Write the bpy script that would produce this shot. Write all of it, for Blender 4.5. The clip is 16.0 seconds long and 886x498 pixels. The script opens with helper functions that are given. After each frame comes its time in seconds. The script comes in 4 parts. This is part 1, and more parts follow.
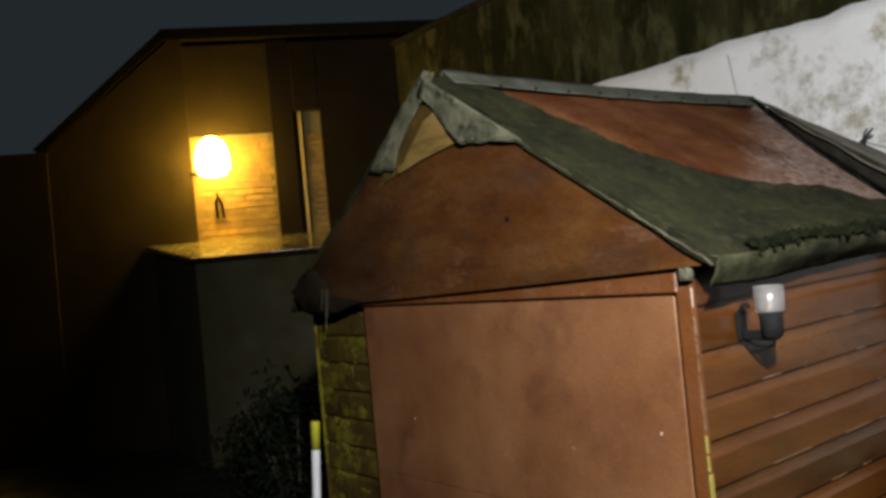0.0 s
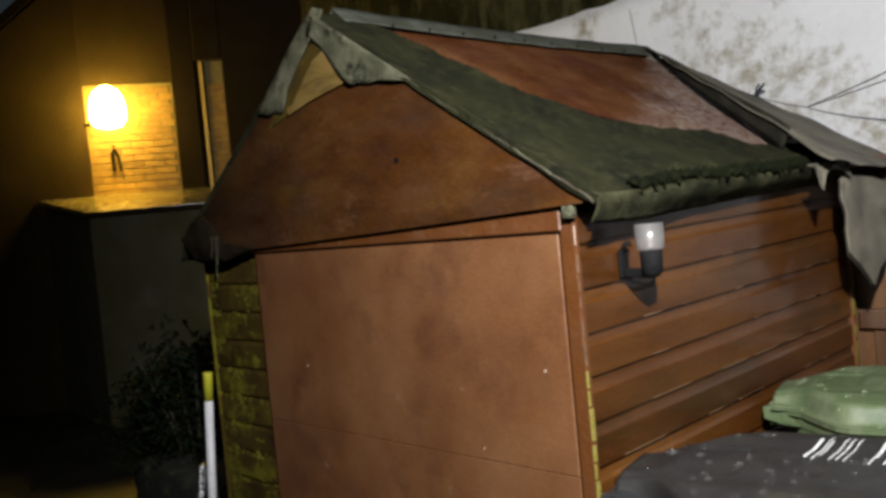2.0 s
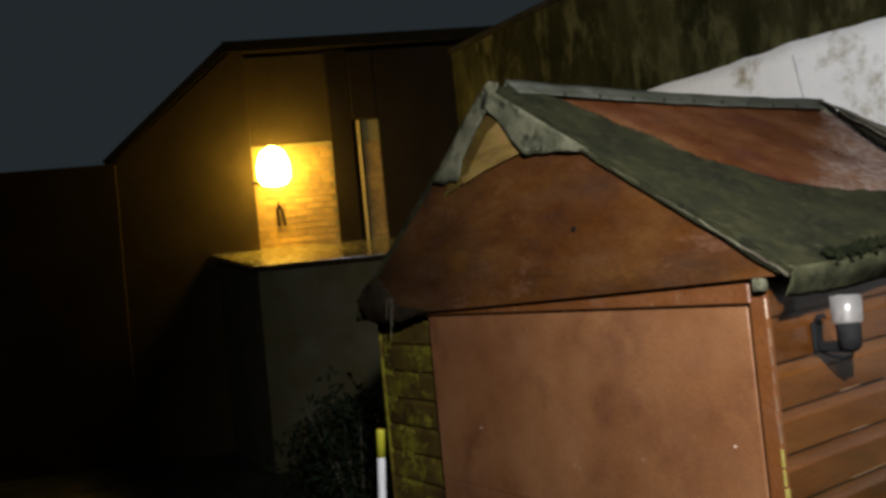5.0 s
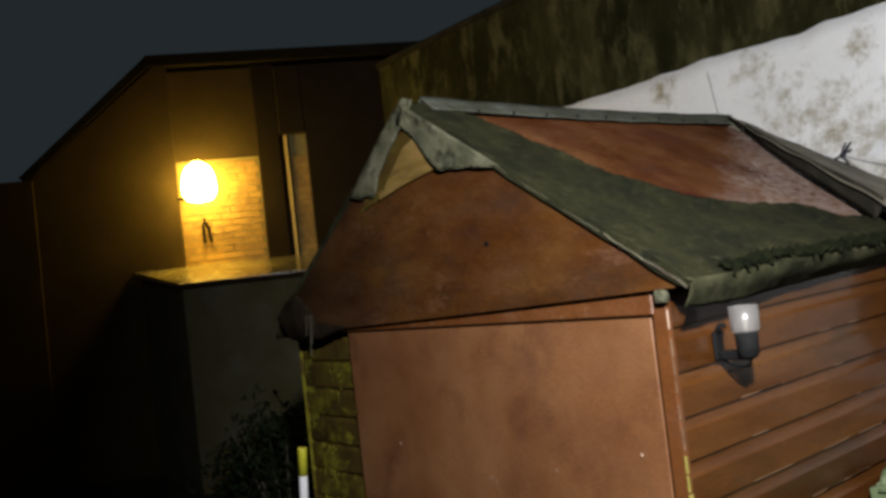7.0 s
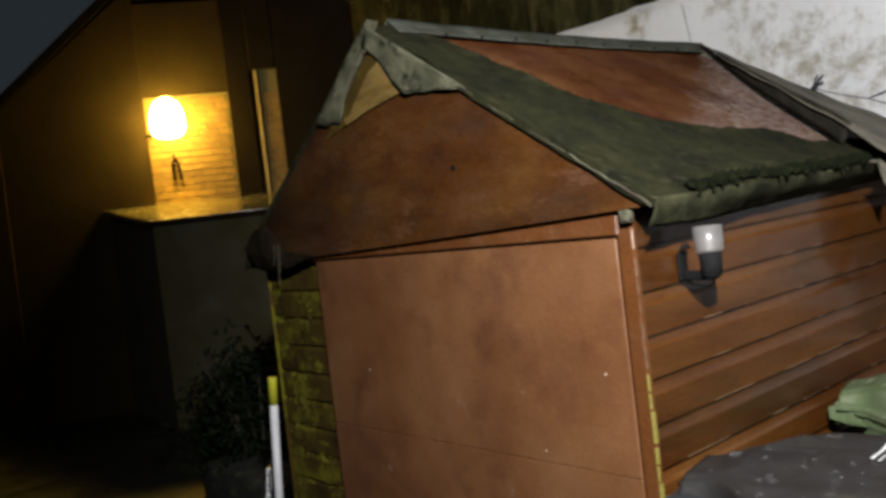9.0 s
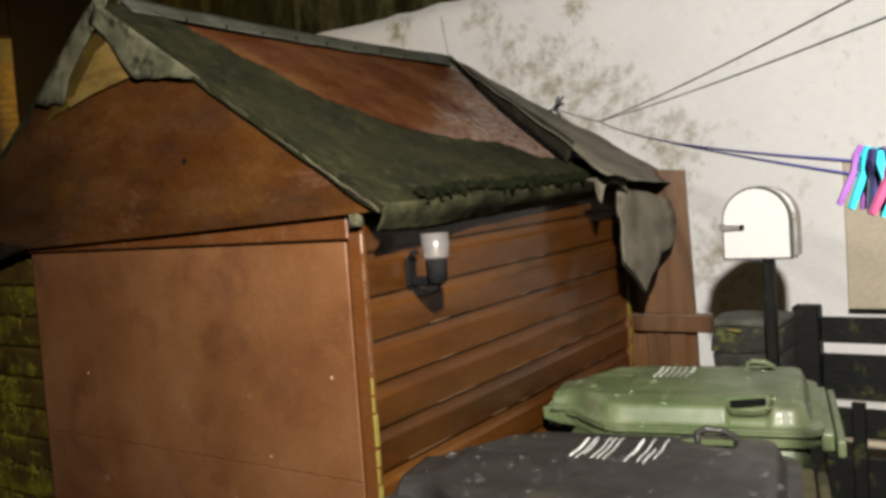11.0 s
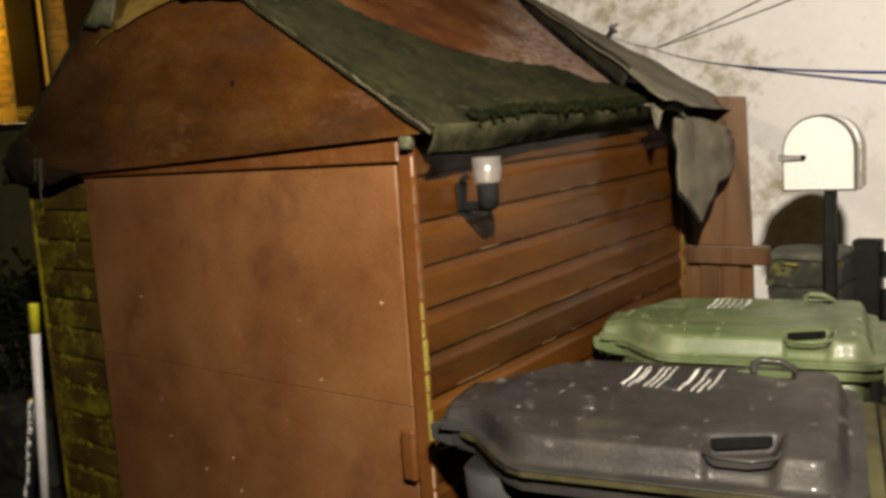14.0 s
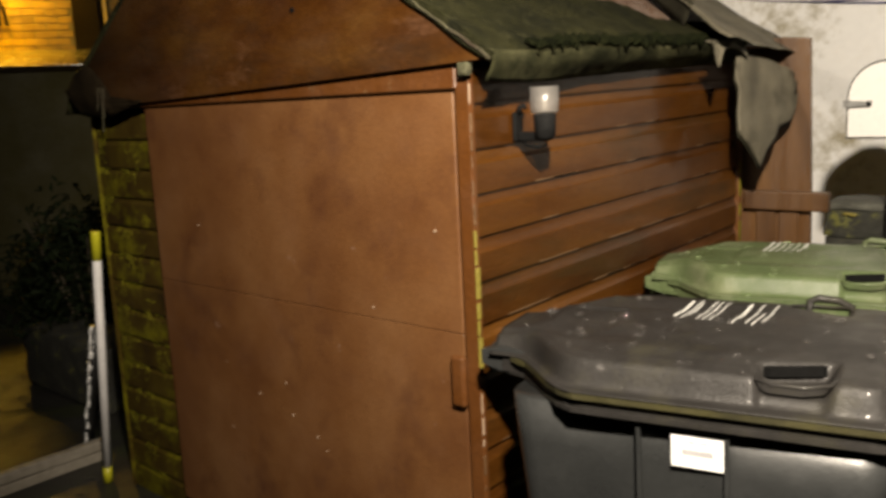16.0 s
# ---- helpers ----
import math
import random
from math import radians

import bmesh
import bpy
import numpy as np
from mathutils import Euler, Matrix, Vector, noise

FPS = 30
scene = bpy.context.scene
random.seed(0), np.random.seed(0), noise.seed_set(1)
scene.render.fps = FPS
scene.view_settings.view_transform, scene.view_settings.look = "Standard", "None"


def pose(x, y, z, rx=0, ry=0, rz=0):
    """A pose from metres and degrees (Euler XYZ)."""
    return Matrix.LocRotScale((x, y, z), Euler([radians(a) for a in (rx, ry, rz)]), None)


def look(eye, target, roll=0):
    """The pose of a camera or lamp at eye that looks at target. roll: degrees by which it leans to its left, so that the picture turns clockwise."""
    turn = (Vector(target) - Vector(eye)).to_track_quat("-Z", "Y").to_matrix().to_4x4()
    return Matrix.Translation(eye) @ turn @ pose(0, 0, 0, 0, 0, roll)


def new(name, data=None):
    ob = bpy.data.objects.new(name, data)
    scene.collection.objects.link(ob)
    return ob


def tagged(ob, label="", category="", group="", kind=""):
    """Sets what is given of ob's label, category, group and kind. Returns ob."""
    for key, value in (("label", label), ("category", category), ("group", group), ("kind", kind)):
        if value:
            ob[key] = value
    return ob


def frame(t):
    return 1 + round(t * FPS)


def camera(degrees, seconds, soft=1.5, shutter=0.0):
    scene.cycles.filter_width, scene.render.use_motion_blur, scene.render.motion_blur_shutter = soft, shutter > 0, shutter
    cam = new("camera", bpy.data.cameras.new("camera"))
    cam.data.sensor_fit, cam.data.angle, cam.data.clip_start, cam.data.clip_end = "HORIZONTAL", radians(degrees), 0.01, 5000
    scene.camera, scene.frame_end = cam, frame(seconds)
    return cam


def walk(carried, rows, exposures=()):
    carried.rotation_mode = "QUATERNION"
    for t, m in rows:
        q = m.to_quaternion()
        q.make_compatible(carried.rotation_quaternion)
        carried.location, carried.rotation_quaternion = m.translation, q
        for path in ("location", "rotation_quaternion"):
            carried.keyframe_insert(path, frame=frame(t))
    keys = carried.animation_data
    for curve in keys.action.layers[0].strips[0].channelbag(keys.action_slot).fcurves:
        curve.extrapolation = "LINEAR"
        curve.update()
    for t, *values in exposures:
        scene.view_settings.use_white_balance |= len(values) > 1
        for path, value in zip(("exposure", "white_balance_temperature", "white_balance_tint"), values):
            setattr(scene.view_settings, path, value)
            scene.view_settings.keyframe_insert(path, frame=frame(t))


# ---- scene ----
cam = camera(55.0, 16.0, soft=3.3, shutter=0.6)
PATH = [
    (0, (1.313, -1.784, 1.704), (-0.271, -0.564, 1.75), -5.4),
    (0.5, (1.324, -1.791, 1.701), (-0.251, -0.56, 1.739), -5.5),
    (1, (1.321, -1.773, 1.696), (-0.224, -0.504, 1.701), -5.7),
    (1.5, (1.327, -1.739, 1.68), (-0.181, -0.426, 1.65), -5.7),
    (2, (1.332, -1.708, 1.645), (-0.128, -0.343, 1.577), -5.5),
    (2.5, (1.316, -1.738, 1.655), (-0.236, -0.477, 1.632), -4.7),
    (3, (1.304, -1.811, 1.696), (-0.353, -0.691, 1.714), -4.6),
    (3.2, (1.302, -1.836, 1.714), (-0.384, -0.762, 1.749), -4.6),
    (5.3, (1.307, -1.806, 1.726), (-0.339, -0.674, 1.81), -6.0),
    (5.5, (1.313, -1.793, 1.727), (-0.317, -0.638, 1.813), -6.0),
    (6, (1.323, -1.775, 1.724), (-0.263, -0.56, 1.822), -6.4),
    (6.5, (1.34, -1.78, 1.721), (-0.219, -0.531, 1.819), -6.6),
    (7, (1.353, -1.772, 1.724), (-0.214, -0.532, 1.809), -6.6),
    (7.5, (1.35, -1.781, 1.714), (-0.226, -0.551, 1.781), -6.7),
    (8, (1.351, -1.771, 1.7), (-0.229, -0.544, 1.727), -6.8),
    (8.5, (1.351, -1.746, 1.686), (-0.223, -0.512, 1.665), -6.9),
    (9, (1.351, -1.741, 1.668), (-0.192, -0.469, 1.611), -6.8),
    (9.5, (1.353, -1.72, 1.683), (-0.085, -0.331, 1.635), -6.0),
    (10, (1.401, -1.69, 1.689), (0.176, -0.109, 1.667), -5.1),
    (10.2, (1.4, -1.656, 1.678), (0.232, -0.033, 1.653), -5.0),
    (12.3, (1.4, -1.662, 1.653), (0.242, -0.047, 1.427), -3.8),
    (12.5, (1.404, -1.661, 1.646), (0.246, -0.046, 1.42), -4.1),
    (13, (1.395, -1.648, 1.643), (0.231, -0.04, 1.398), -3.9),
    (13.5, (1.387, -1.644, 1.64), (0.2, -0.054, 1.39), -4.1),
    (14, (1.362, -1.635, 1.635), (0.134, -0.077, 1.382), -3.8),
    (14.5, (1.34, -1.667, 1.626), (0.058, -0.154, 1.366), -3.3),
    (15, (1.352, -1.692, 1.576), (0.101, -0.159, 1.282), -2.4),
    (15.5, (1.358, -1.672, 1.567), (0.11, -0.142, 1.249), -2.0),
    (16, (1.358, -1.666, 1.566), (0.051, -0.193, 1.219), -2.8),
]
walk(cam, [(t, look(eye, target, roll)) for t, eye, target, roll in PATH],
     [(0, 0.0, 6050, 10), (9.5, 0.0, 6050, 10), (10.2, 0.0, 6350, 10), (12.3, 0.0, 7500, 10), (16, 0.0, 8050, 10)])

# ---- light ----
L_EYE = (1.62, -1.62, 2.72)
world = bpy.data.worlds.new("night")
world.use_nodes = True
world.node_tree.nodes["Background"].inputs[0].default_value = (0.55, 0.68, 0.72, 1)
world.node_tree.nodes["Background"].inputs[1].default_value = 0.030
scene.world = world


def lamp(name, kind, m, power, colour, radius):
    data = bpy.data.lights.new(name, kind)
    data.energy, data.color, data.shadow_soft_size = power, colour, radius
    ob = new(name, data)
    ob.matrix_world = m
    return data


flood = lamp("flood_light", "SPOT", look(L_EYE, (0.35, 3.1, 1.68)), 1330, (1.0, 0.965, 0.93), 0.06)
flood.spot_size, flood.spot_blend = radians(127), 0.75


# ---- materials ----
def material(name, colours, scale=4.0, rough=0.6, bump=0.2, fine=60.0, metal=0.0, stain=None, stain_scale=1.3, stain_cut=(0.5, 0.66),
             stretch=(1, 1, 1), vary=0.0, grain_mix=0.4, spots=(), coat=0.0, streak=None, spec=0.5, depth=0.01, dark_corner=None):
    """Two-scale noise paint: colours from low to high, a stain of another colour, fine relief."""
    mat = bpy.data.materials.new(name)
    mat.use_nodes = True
    nt = mat.node_tree
    n, l = nt.nodes, nt.links
    bsdf = n["Principled BSDF"]
    tc = n.new("ShaderNodeTexCoord")
    mp = n.new("ShaderNodeMapping")
    mp.inputs["Scale"].default_value = stretch
    l.new(tc.outputs["Object"], mp.inputs["Vector"])
    info = n.new("ShaderNodeObjectInfo")
    add = n.new("ShaderNodeVectorMath")
    add.operation = "ADD"
    l.new(mp.outputs[0], add.inputs[0])
    big = n.new("ShaderNodeVectorMath")
    big.operation = "SCALE"
    comb = n.new("ShaderNodeCombineXYZ")
    for i in range(3):
        l.new(info.outputs["Random"], comb.inputs[i])
    l.new(comb.outputs[0], big.inputs[0])
    big.inputs["Scale"].default_value = 23.0 * (vary > 0)
    l.new(big.outputs[0], add.inputs[1])
    vec = add.outputs[0]

    def noise_node(s, detail=6.0, r=0.6):
        t = n.new("ShaderNodeTexNoise")
        t.inputs["Scale"].default_value, t.inputs["Detail"].default_value, t.inputs["Roughness"].default_value = s, detail, r
        l.new(vec, t.inputs["Vector"])
        return t.outputs["Fac"]

    ramp = n.new("ShaderNodeValToRGB")
    el = ramp.color_ramp.elements
    while len(el) < len(colours):
        el.new(0.5)
    for i, c in enumerate(colours):
        el[i].position, el[i].color = 0.3 + 0.4 * i / max(1, len(colours) - 1), (*c, 1)
    l.new(noise_node(scale), ramp.inputs[0])
    col = ramp.outputs[0]
    small = noise_node(fine, 4.0, 0.7)
    grain = n.new("ShaderNodeMix")
    grain.data_type, grain.blend_type = "RGBA", "MULTIPLY"
    grain.inputs[0].default_value = grain_mix
    gr = n.new("ShaderNodeMapRange")
    gr.inputs[1].default_value, gr.inputs[2].default_value, gr.inputs[3].default_value, gr.inputs[4].default_value = 0.25, 0.75, 0.6, 1.4
    l.new(small, gr.inputs[0])
    l.new(col, grain.inputs[6])
    l.new(gr.outputs[0], grain.inputs[7])
    col = grain.outputs[2]
    for k, (c, s, cut) in enumerate(([(stain, stain_scale, stain_cut)] if stain else []) + ([streak] if streak else [])):
        mr = n.new("ShaderNodeMapRange")
        mr.inputs[1].default_value, mr.inputs[2].default_value = cut
        l.new(noise_node(s, 8.0, 0.72), mr.inputs[0])
        mx = n.new("ShaderNodeMix")
        mx.data_type = "RGBA"
        l.new(mr.outputs[0], mx.inputs[0])
        l.new(col, mx.inputs[6])
        mx.inputs[7].default_value = (*c, 1)
        col = mx.outputs[2]
    if spots:
        # mould that has grown in patches round given places
        grown = None
        for (px, py, pz), rad in spots:
            dist = n.new("ShaderNodeVectorMath")
            dist.operation = "DISTANCE"
            l.new(tc.outputs["Object"], dist.inputs[0])
            dist.inputs[1].default_value = (px, py, pz)
            mr = n.new("ShaderNodeMapRange")
            mr.inputs[1].default_value, mr.inputs[2].default_value, mr.inputs[3].default_value, mr.inputs[4].default_value = 0.05, rad, 0.21, 0.0
            l.new(dist.outputs["Value"], mr.inputs[0])
            if grown is None:
                grown = mr.outputs[0]
            else:
                mxm = n.new("ShaderNodeMath")
                mxm.operation = "MAXIMUM"
                l.new(grown, mxm.inputs[0])
                l.new(mr.outputs[0], mxm.inputs[1])
                grown = mxm.outputs[0]
        sm = n.new("ShaderNodeMath")
        l.new(grown, sm.inputs[0])
        l.new(noise_node(6.5, 9.0, 0.75), sm.inputs[1])
        mr = n.new("ShaderNodeMapRange")
        mr.inputs[1].default_value, mr.inputs[2].default_value = 0.60, 0.82
        l.new(sm.outputs[0], mr.inputs[0])
        mx = n.new("ShaderNodeMix")
        mx.data_type = "RGBA"
        l.new(mr.outputs[0], mx.inputs[0])
        l.new(col, mx.inputs[6])
        mx.inputs[7].default_value = (0.32, 0.285, 0.20, 1)
        col = mx.outputs[2]
    if dark_corner:
        # darker towards one corner, with a ragged border
        (cx, cz), (near, far) = dark_corner
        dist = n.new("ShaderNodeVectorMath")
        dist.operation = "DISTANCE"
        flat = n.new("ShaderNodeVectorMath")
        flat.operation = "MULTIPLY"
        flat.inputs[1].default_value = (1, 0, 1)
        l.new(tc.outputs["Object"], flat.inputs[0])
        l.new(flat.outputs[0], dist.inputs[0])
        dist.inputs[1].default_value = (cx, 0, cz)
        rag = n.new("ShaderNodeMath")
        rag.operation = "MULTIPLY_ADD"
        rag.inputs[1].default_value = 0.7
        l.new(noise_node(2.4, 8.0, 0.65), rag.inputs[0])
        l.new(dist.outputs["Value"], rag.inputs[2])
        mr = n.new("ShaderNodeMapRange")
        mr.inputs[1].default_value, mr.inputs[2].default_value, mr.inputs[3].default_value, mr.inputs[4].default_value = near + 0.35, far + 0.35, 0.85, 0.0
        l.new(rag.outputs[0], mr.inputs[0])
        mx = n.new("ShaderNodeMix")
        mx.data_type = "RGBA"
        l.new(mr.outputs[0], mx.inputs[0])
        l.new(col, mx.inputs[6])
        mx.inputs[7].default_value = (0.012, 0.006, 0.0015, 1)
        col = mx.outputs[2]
    if vary:
        hv = n.new("ShaderNodeHueSaturation")
        vr = n.new("ShaderNodeMapRange")
        vr.inputs[3].default_value, vr.inputs[4].default_value = 1 - vary, 1 + vary
        l.new(info.outputs["Random"], vr.inputs[0])
        l.new(vr.outputs[0], hv.inputs["Value"])
        l.new(col, hv.inputs["Color"])
        col = hv.outputs[0]
    l.new(col, bsdf.inputs["Base Color"])
    rr = n.new("ShaderNodeMapRange")
    rr.inputs[1].default_value, rr.inputs[2].default_value = 0.3, 0.7
    rr.inputs[3].default_value, rr.inputs[4].default_value = max(0.03, rough - 0.15), min(1, rough + 0.15)
    l.new(noise_node(scale * 2.3), rr.inputs[0])
    l.new(rr.outputs[0], bsdf.inputs["Roughness"])
    bsdf.inputs["Metallic"].default_value = metal
    bsdf.inputs["Coat Weight"].default_value = coat
    bsdf.inputs["Coat Roughness"].default_value = 0.12
    bsdf.inputs["Specular IOR Level"].default_value = spec
    if bump:
        bp = n.new("ShaderNodeBump")
        bp.inputs["Strength"].default_value, bp.inputs["Distance"].default_value = bump, depth
        l.new(small, bp.inputs["Height"])
        l.new(bp.outputs[0], bsdf.inputs["Normal"])
    return mat


def glow(name, colour, strength):
    mat = bpy.data.materials.new(name)
    mat.use_nodes = True
    b = mat.node_tree.nodes["Principled BSDF"]
    b.inputs["Base Color"].default_value = (*colour, 1)
    b.inputs["Emission Color"].default_value = (*colour, 1)
    b.inputs["Emission Strength"].default_value = strength
    return mat


def glass_material(name, colour=(0.95, 0.97, 1.0), rough=0.08, clear=0.85):
    mat = bpy.data.materials.new(name)
    mat.use_nodes = True
    b = mat.node_tree.nodes["Principled BSDF"]
    b.inputs["Base Color"].default_value = (*colour, 1)
    b.inputs["Transmission Weight"].default_value = clear
    b.inputs["Roughness"].default_value = rough
    return mat


M_DOOR = material("door_paint", [(0.0764, 0.0286, 0.0104), (0.1103, 0.0468, 0.0176), (0.1401, 0.0658, 0.0272)], 2.2, 0.38, 0.12, 90, stain=(0.055, 0.02, 0.010), stain_scale=2.8, stain_cut=(0.53, 0.74), streak=((0.17, 0.10, 0.07), 9.0, (0.66, 0.74)))
M_GABLE = material("gable_paint", grain_mix=0.6, colours=[(0.0235, 0.0064, 0.0011), (0.044, 0.0155, 0.0029), (0.064, 0.0275, 0.0062)], scale=3.0, rough=0.5, spec=0.3, bump=0.25, fine=55, stain=(0.018, 0.008, 0.003), stain_scale=2.6, stain_cut=(0.50, 0.70), stretch=(0.8, 1, 1.8), streak=((0.085, 0.038, 0.018), 5.0, (0.58, 0.74)), dark_corner=((-2.0, 1.80), (0.12, 0.98)))
M_BOARD = material("cladding_paint", grain_mix=0.6, colours=[(0.0225, 0.0070, 0.0010), (0.0455, 0.0155, 0.0026), (0.0640, 0.0243, 0.0044)], scale=3.2, rough=0.40, spec=0.16, coat=0.2, bump=0.25, fine=70, stain=(0.022, 0.011, 0.003), stain_scale=2.4, stain_cut=(0.52, 0.68), stretch=(1, 0.35, 1.6), vary=0.12, streak=((0.09, 0.055, 0.032), 10.0, (0.66, 0.73)))
M_RUST = material("rusty_iron", [(0.035, 0.012, 0.004), (0.09, 0.035, 0.012)], 40, 0.5, 0.4, 120, metal=0.4)
# worn wood on the post; on board lips also a painted highlight
M_WORNSHINE = material("worn_edge_and_shine", [(0.06, 0.028, 0.010), (0.12, 0.068, 0.034)], 30, 0.5, 0.2, 90)
M_MOSSBOARD = material("mossy_boards", [(0.022, 0.012, 0.0025), (0.040, 0.025, 0.0035), (0.058, 0.040, 0.005)], 5.0, 0.8, 0.5, 80, stain=(0.105, 0.094, 0.006), stain_scale=4.2, stain_cut=(0.50, 0.62), streak=((0.15, 0.135, 0.010), 12.0, (0.58, 0.68)), vary=0.10, spec=0.1)
M_TRIM = material("trim_paint", [(0.060, 0.0192, 0.0042), (0.0878, 0.0312, 0.0076)], 4.0, 0.42, 0.3, 60, stain=(0.14, 0.09, 0.045), stain_scale=9.0, stain_cut=(0.62, 0.72))
M_YELLOW = material("peeled_yellow", [(0.1275, 0.0975, 0.01125), (0.1875, 0.1575, 0.03)], 20, 0.6, 0.3, 90)
M_BAREWOOD = material("bare_wood", [(0.06581, 0.03544, 0.006078), (0.1164, 0.07341, 0.01418), (0.1392, 0.09623, 0.0243)], 6.0, 0.6, 0.3, 60, stretch=(1, 1, 4), stain=(0.17, 0.05, 0.03), stain_scale=6, stain_cut=(0.55, 0.7))
M_FELT = material("green_felt", grain_mix=0.9, colours=[(0.0122, 0.0128, 0.0052), (0.0222, 0.0222, 0.0082), (0.0355, 0.0340, 0.0130)], scale=6.0, rough=0.85, bump=0.9, fine=150, stain=(0.009, 0.010, 0.005), stain_scale=7.0, stain_cut=(0.46, 0.66), spec=0.08, streak=((0.048, 0.046, 0.021), 30.0, (0.52, 0.70)), depth=0.025)
M_DRIP = material("drip_edge_felt", grain_mix=0.8, colours=[(0.022, 0.0220, 0.0098), (0.043, 0.0420, 0.0200), (0.066, 0.064, 0.0330)], scale=9.0, rough=0.8, bump=0.7, fine=140, stain=(0.009, 0.010, 0.004), stain_scale=8.0, stain_cut=(0.42, 0.60), spec=0.08)
M_DROOP = material("sodden_felt", [(0.006, 0.004, 0.002), (0.012, 0.008, 0.004), (0.02, 0.014, 0.007)], 9.0, 0.85, 0.8, 120, spec=0.06)
M_GREYFELT = material("grey_felt", grain_mix=0.8, colours=[(0.028, 0.029, 0.014), (0.066, 0.064, 0.036), (0.108, 0.104, 0.064)], scale=11.0, rough=0.6, bump=0.8, fine=120, stain=(0.012, 0.012, 0.005), stain_scale=13.0, stain_cut=(0.50, 0.60), spec=0.25)
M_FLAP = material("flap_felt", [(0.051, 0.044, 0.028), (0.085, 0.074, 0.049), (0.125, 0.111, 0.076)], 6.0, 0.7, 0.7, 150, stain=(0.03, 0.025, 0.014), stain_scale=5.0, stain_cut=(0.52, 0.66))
M_UNDER = material("dark_felt", [(0.010, 0.009, 0.006), (0.028, 0.026, 0.018)], 9.0, 0.9, 0.5, 90, spec=0.05)
M_RIDGE = material("ridge_felt", [(0.0252, 0.02621, 0.01619), (0.04368, 0.04536, 0.02776)], 5.0, 0.6, 0.6, 150, stain=(0.06, 0.065, 0.05), stain_scale=5)
# near-black green, coloured as the shade along the felt's fold
M_FOLDSHADE = material("moss", spec=0.05, colours=[(0.00252, 0.00336, 0.00126), (0.0063, 0.00798, 0.00273), (0.01155, 0.0126, 0.00462)], scale=25, rough=0.95, bump=1.0, fine=200)
M_BLACKIRON = material("black_iron", [(0.003, 0.003, 0.003), (0.0075, 0.0075, 0.0075)], 12, 0.7, 0.3, 120, spec=0.05)
M_WHITE = material("white_render", [(0.74, 0.74, 0.73), (0.79, 0.79, 0.78), (0.82, 0.82, 0.81)], 1.1, 0.7, 0.25, 18, grain_mix=0.10, depth=0.02, stain=(0.55, 0.53, 0.47), stain_scale=2.6, stain_cut=(0.60, 0.80), spots=(((-1.55, 4.09, 2.55), 0.55), ((-1.15, 4.09, 2.25), 0.6), ((-1.9, 4.09, 2.75), 0.45), ((-0.65, 4.09, 1.9), 0.4), ((-0.35, 4.09, 1.2), 0.45), ((-2.1, 4.09, 3.1), 0.22), ((-2.9, 4.09, 3.1), 0.20), ((-1.3, 4.09, 3.0), 0.2)))
M_CRACK = material("crack_grey", [(0.30, 0.29, 0.26), (0.42, 0.41, 0.38)], 9, 0.9, 0.1, 60)
M_RENDER = material("bare_render", [(0.0070, 0.0068, 0.0022), (0.0142, 0.0138, 0.0045), (0.0215, 0.0212, 0.0075)], 1.6, 0.9, 0.6, 22, stain=(0.040, 0.037, 0.014), stain_scale=1.3, stain_cut=(0.48, 0.66), stretch=(1.3, 1, 0.5), depth=0.03, streak=((0.085, 0.08, 0.033), 3.5, (0.52, 0.72)), spec=0.05)
M_FENCE = material("fence_stain", [(0.034, 0.0130, 0.0030), (0.057, 0.0238, 0.0058), (0.075, 0.033, 0.0090)], 3.0, 0.45, 0.3, 60, stretch=(3, 1, 0.35), stain=(0.06, 0.022, 0.008), stain_scale=4, stain_cut=(0.55, 0.7), vary=0.12)
M_BLACKWOOD = material("black_wood", [(0.0036, 0.00396, 0.00324), (0.00792, 0.00828, 0.00684)], 6, 0.55, 0.5, 60, stain=(0.06, 0.065, 0.02), stain_scale=6, stain_cut=(0.56, 0.68), spec=0.15)
M_STONE = material("mossy_stone", [(0.00567, 0.00567, 0.00378), (0.01575, 0.01575, 0.01103), (0.0315, 0.0315, 0.02363)], 9, 0.85, 0.9, 60, stain=(0.11, 0.11, 0.02), stain_scale=10, stain_cut=(0.57, 0.68))
M_BOXWHITE = material("white_enamel", [(0.5933, 0.5788, 0.5571), (0.6294, 0.615, 0.5933)], 2.0, 0.3, 0.04, 40, grain_mix=0.06)
M_STEEL = material("brushed_steel", [(0.32, 0.32, 0.31), (0.45, 0.45, 0.44)], 8, 0.35, 0.1, 90, metal=0.8)
M_DARKEDGE = material("dark_rubber", [(0.02, 0.02, 0.02), (0.04, 0.04, 0.035)], 9, 0.6, 0.1, 90)
M_BINGREY = material("grey_plastic", grain_mix=0.5, colours=[(0.0120, 0.0112, 0.0106), (0.0172, 0.0161, 0.0153), (0.0235, 0.0221, 0.0208)], scale=5.0, rough=0.46, bump=0.25, fine=110, stain=(0.030, 0.028, 0.019), stain_scale=4.5, stain_cut=(0.50, 0.70), coat=0.06, spec=0.13)
M_BINBODY = material("grey_bin_body", [(0.016, 0.017, 0.0172), (0.023, 0.0243, 0.0243)], 4.0, 0.38, 0.12, 130, coat=0.3)
M_BINGREEN = material("green_plastic", [(0.050, 0.070, 0.030), (0.062, 0.084, 0.038), (0.076, 0.096, 0.047)], 4.0, 0.40, 0.15, 130, stain=(0.115, 0.128, 0.075), stain_scale=3.4, stain_cut=(0.50, 0.70), coat=0.03, spec=0.22)
M_PAINTMARK = material("white_paint", [(0.48, 0.48, 0.456), (0.6, 0.6, 0.576)], 30, 0.6, 0.1, 120)
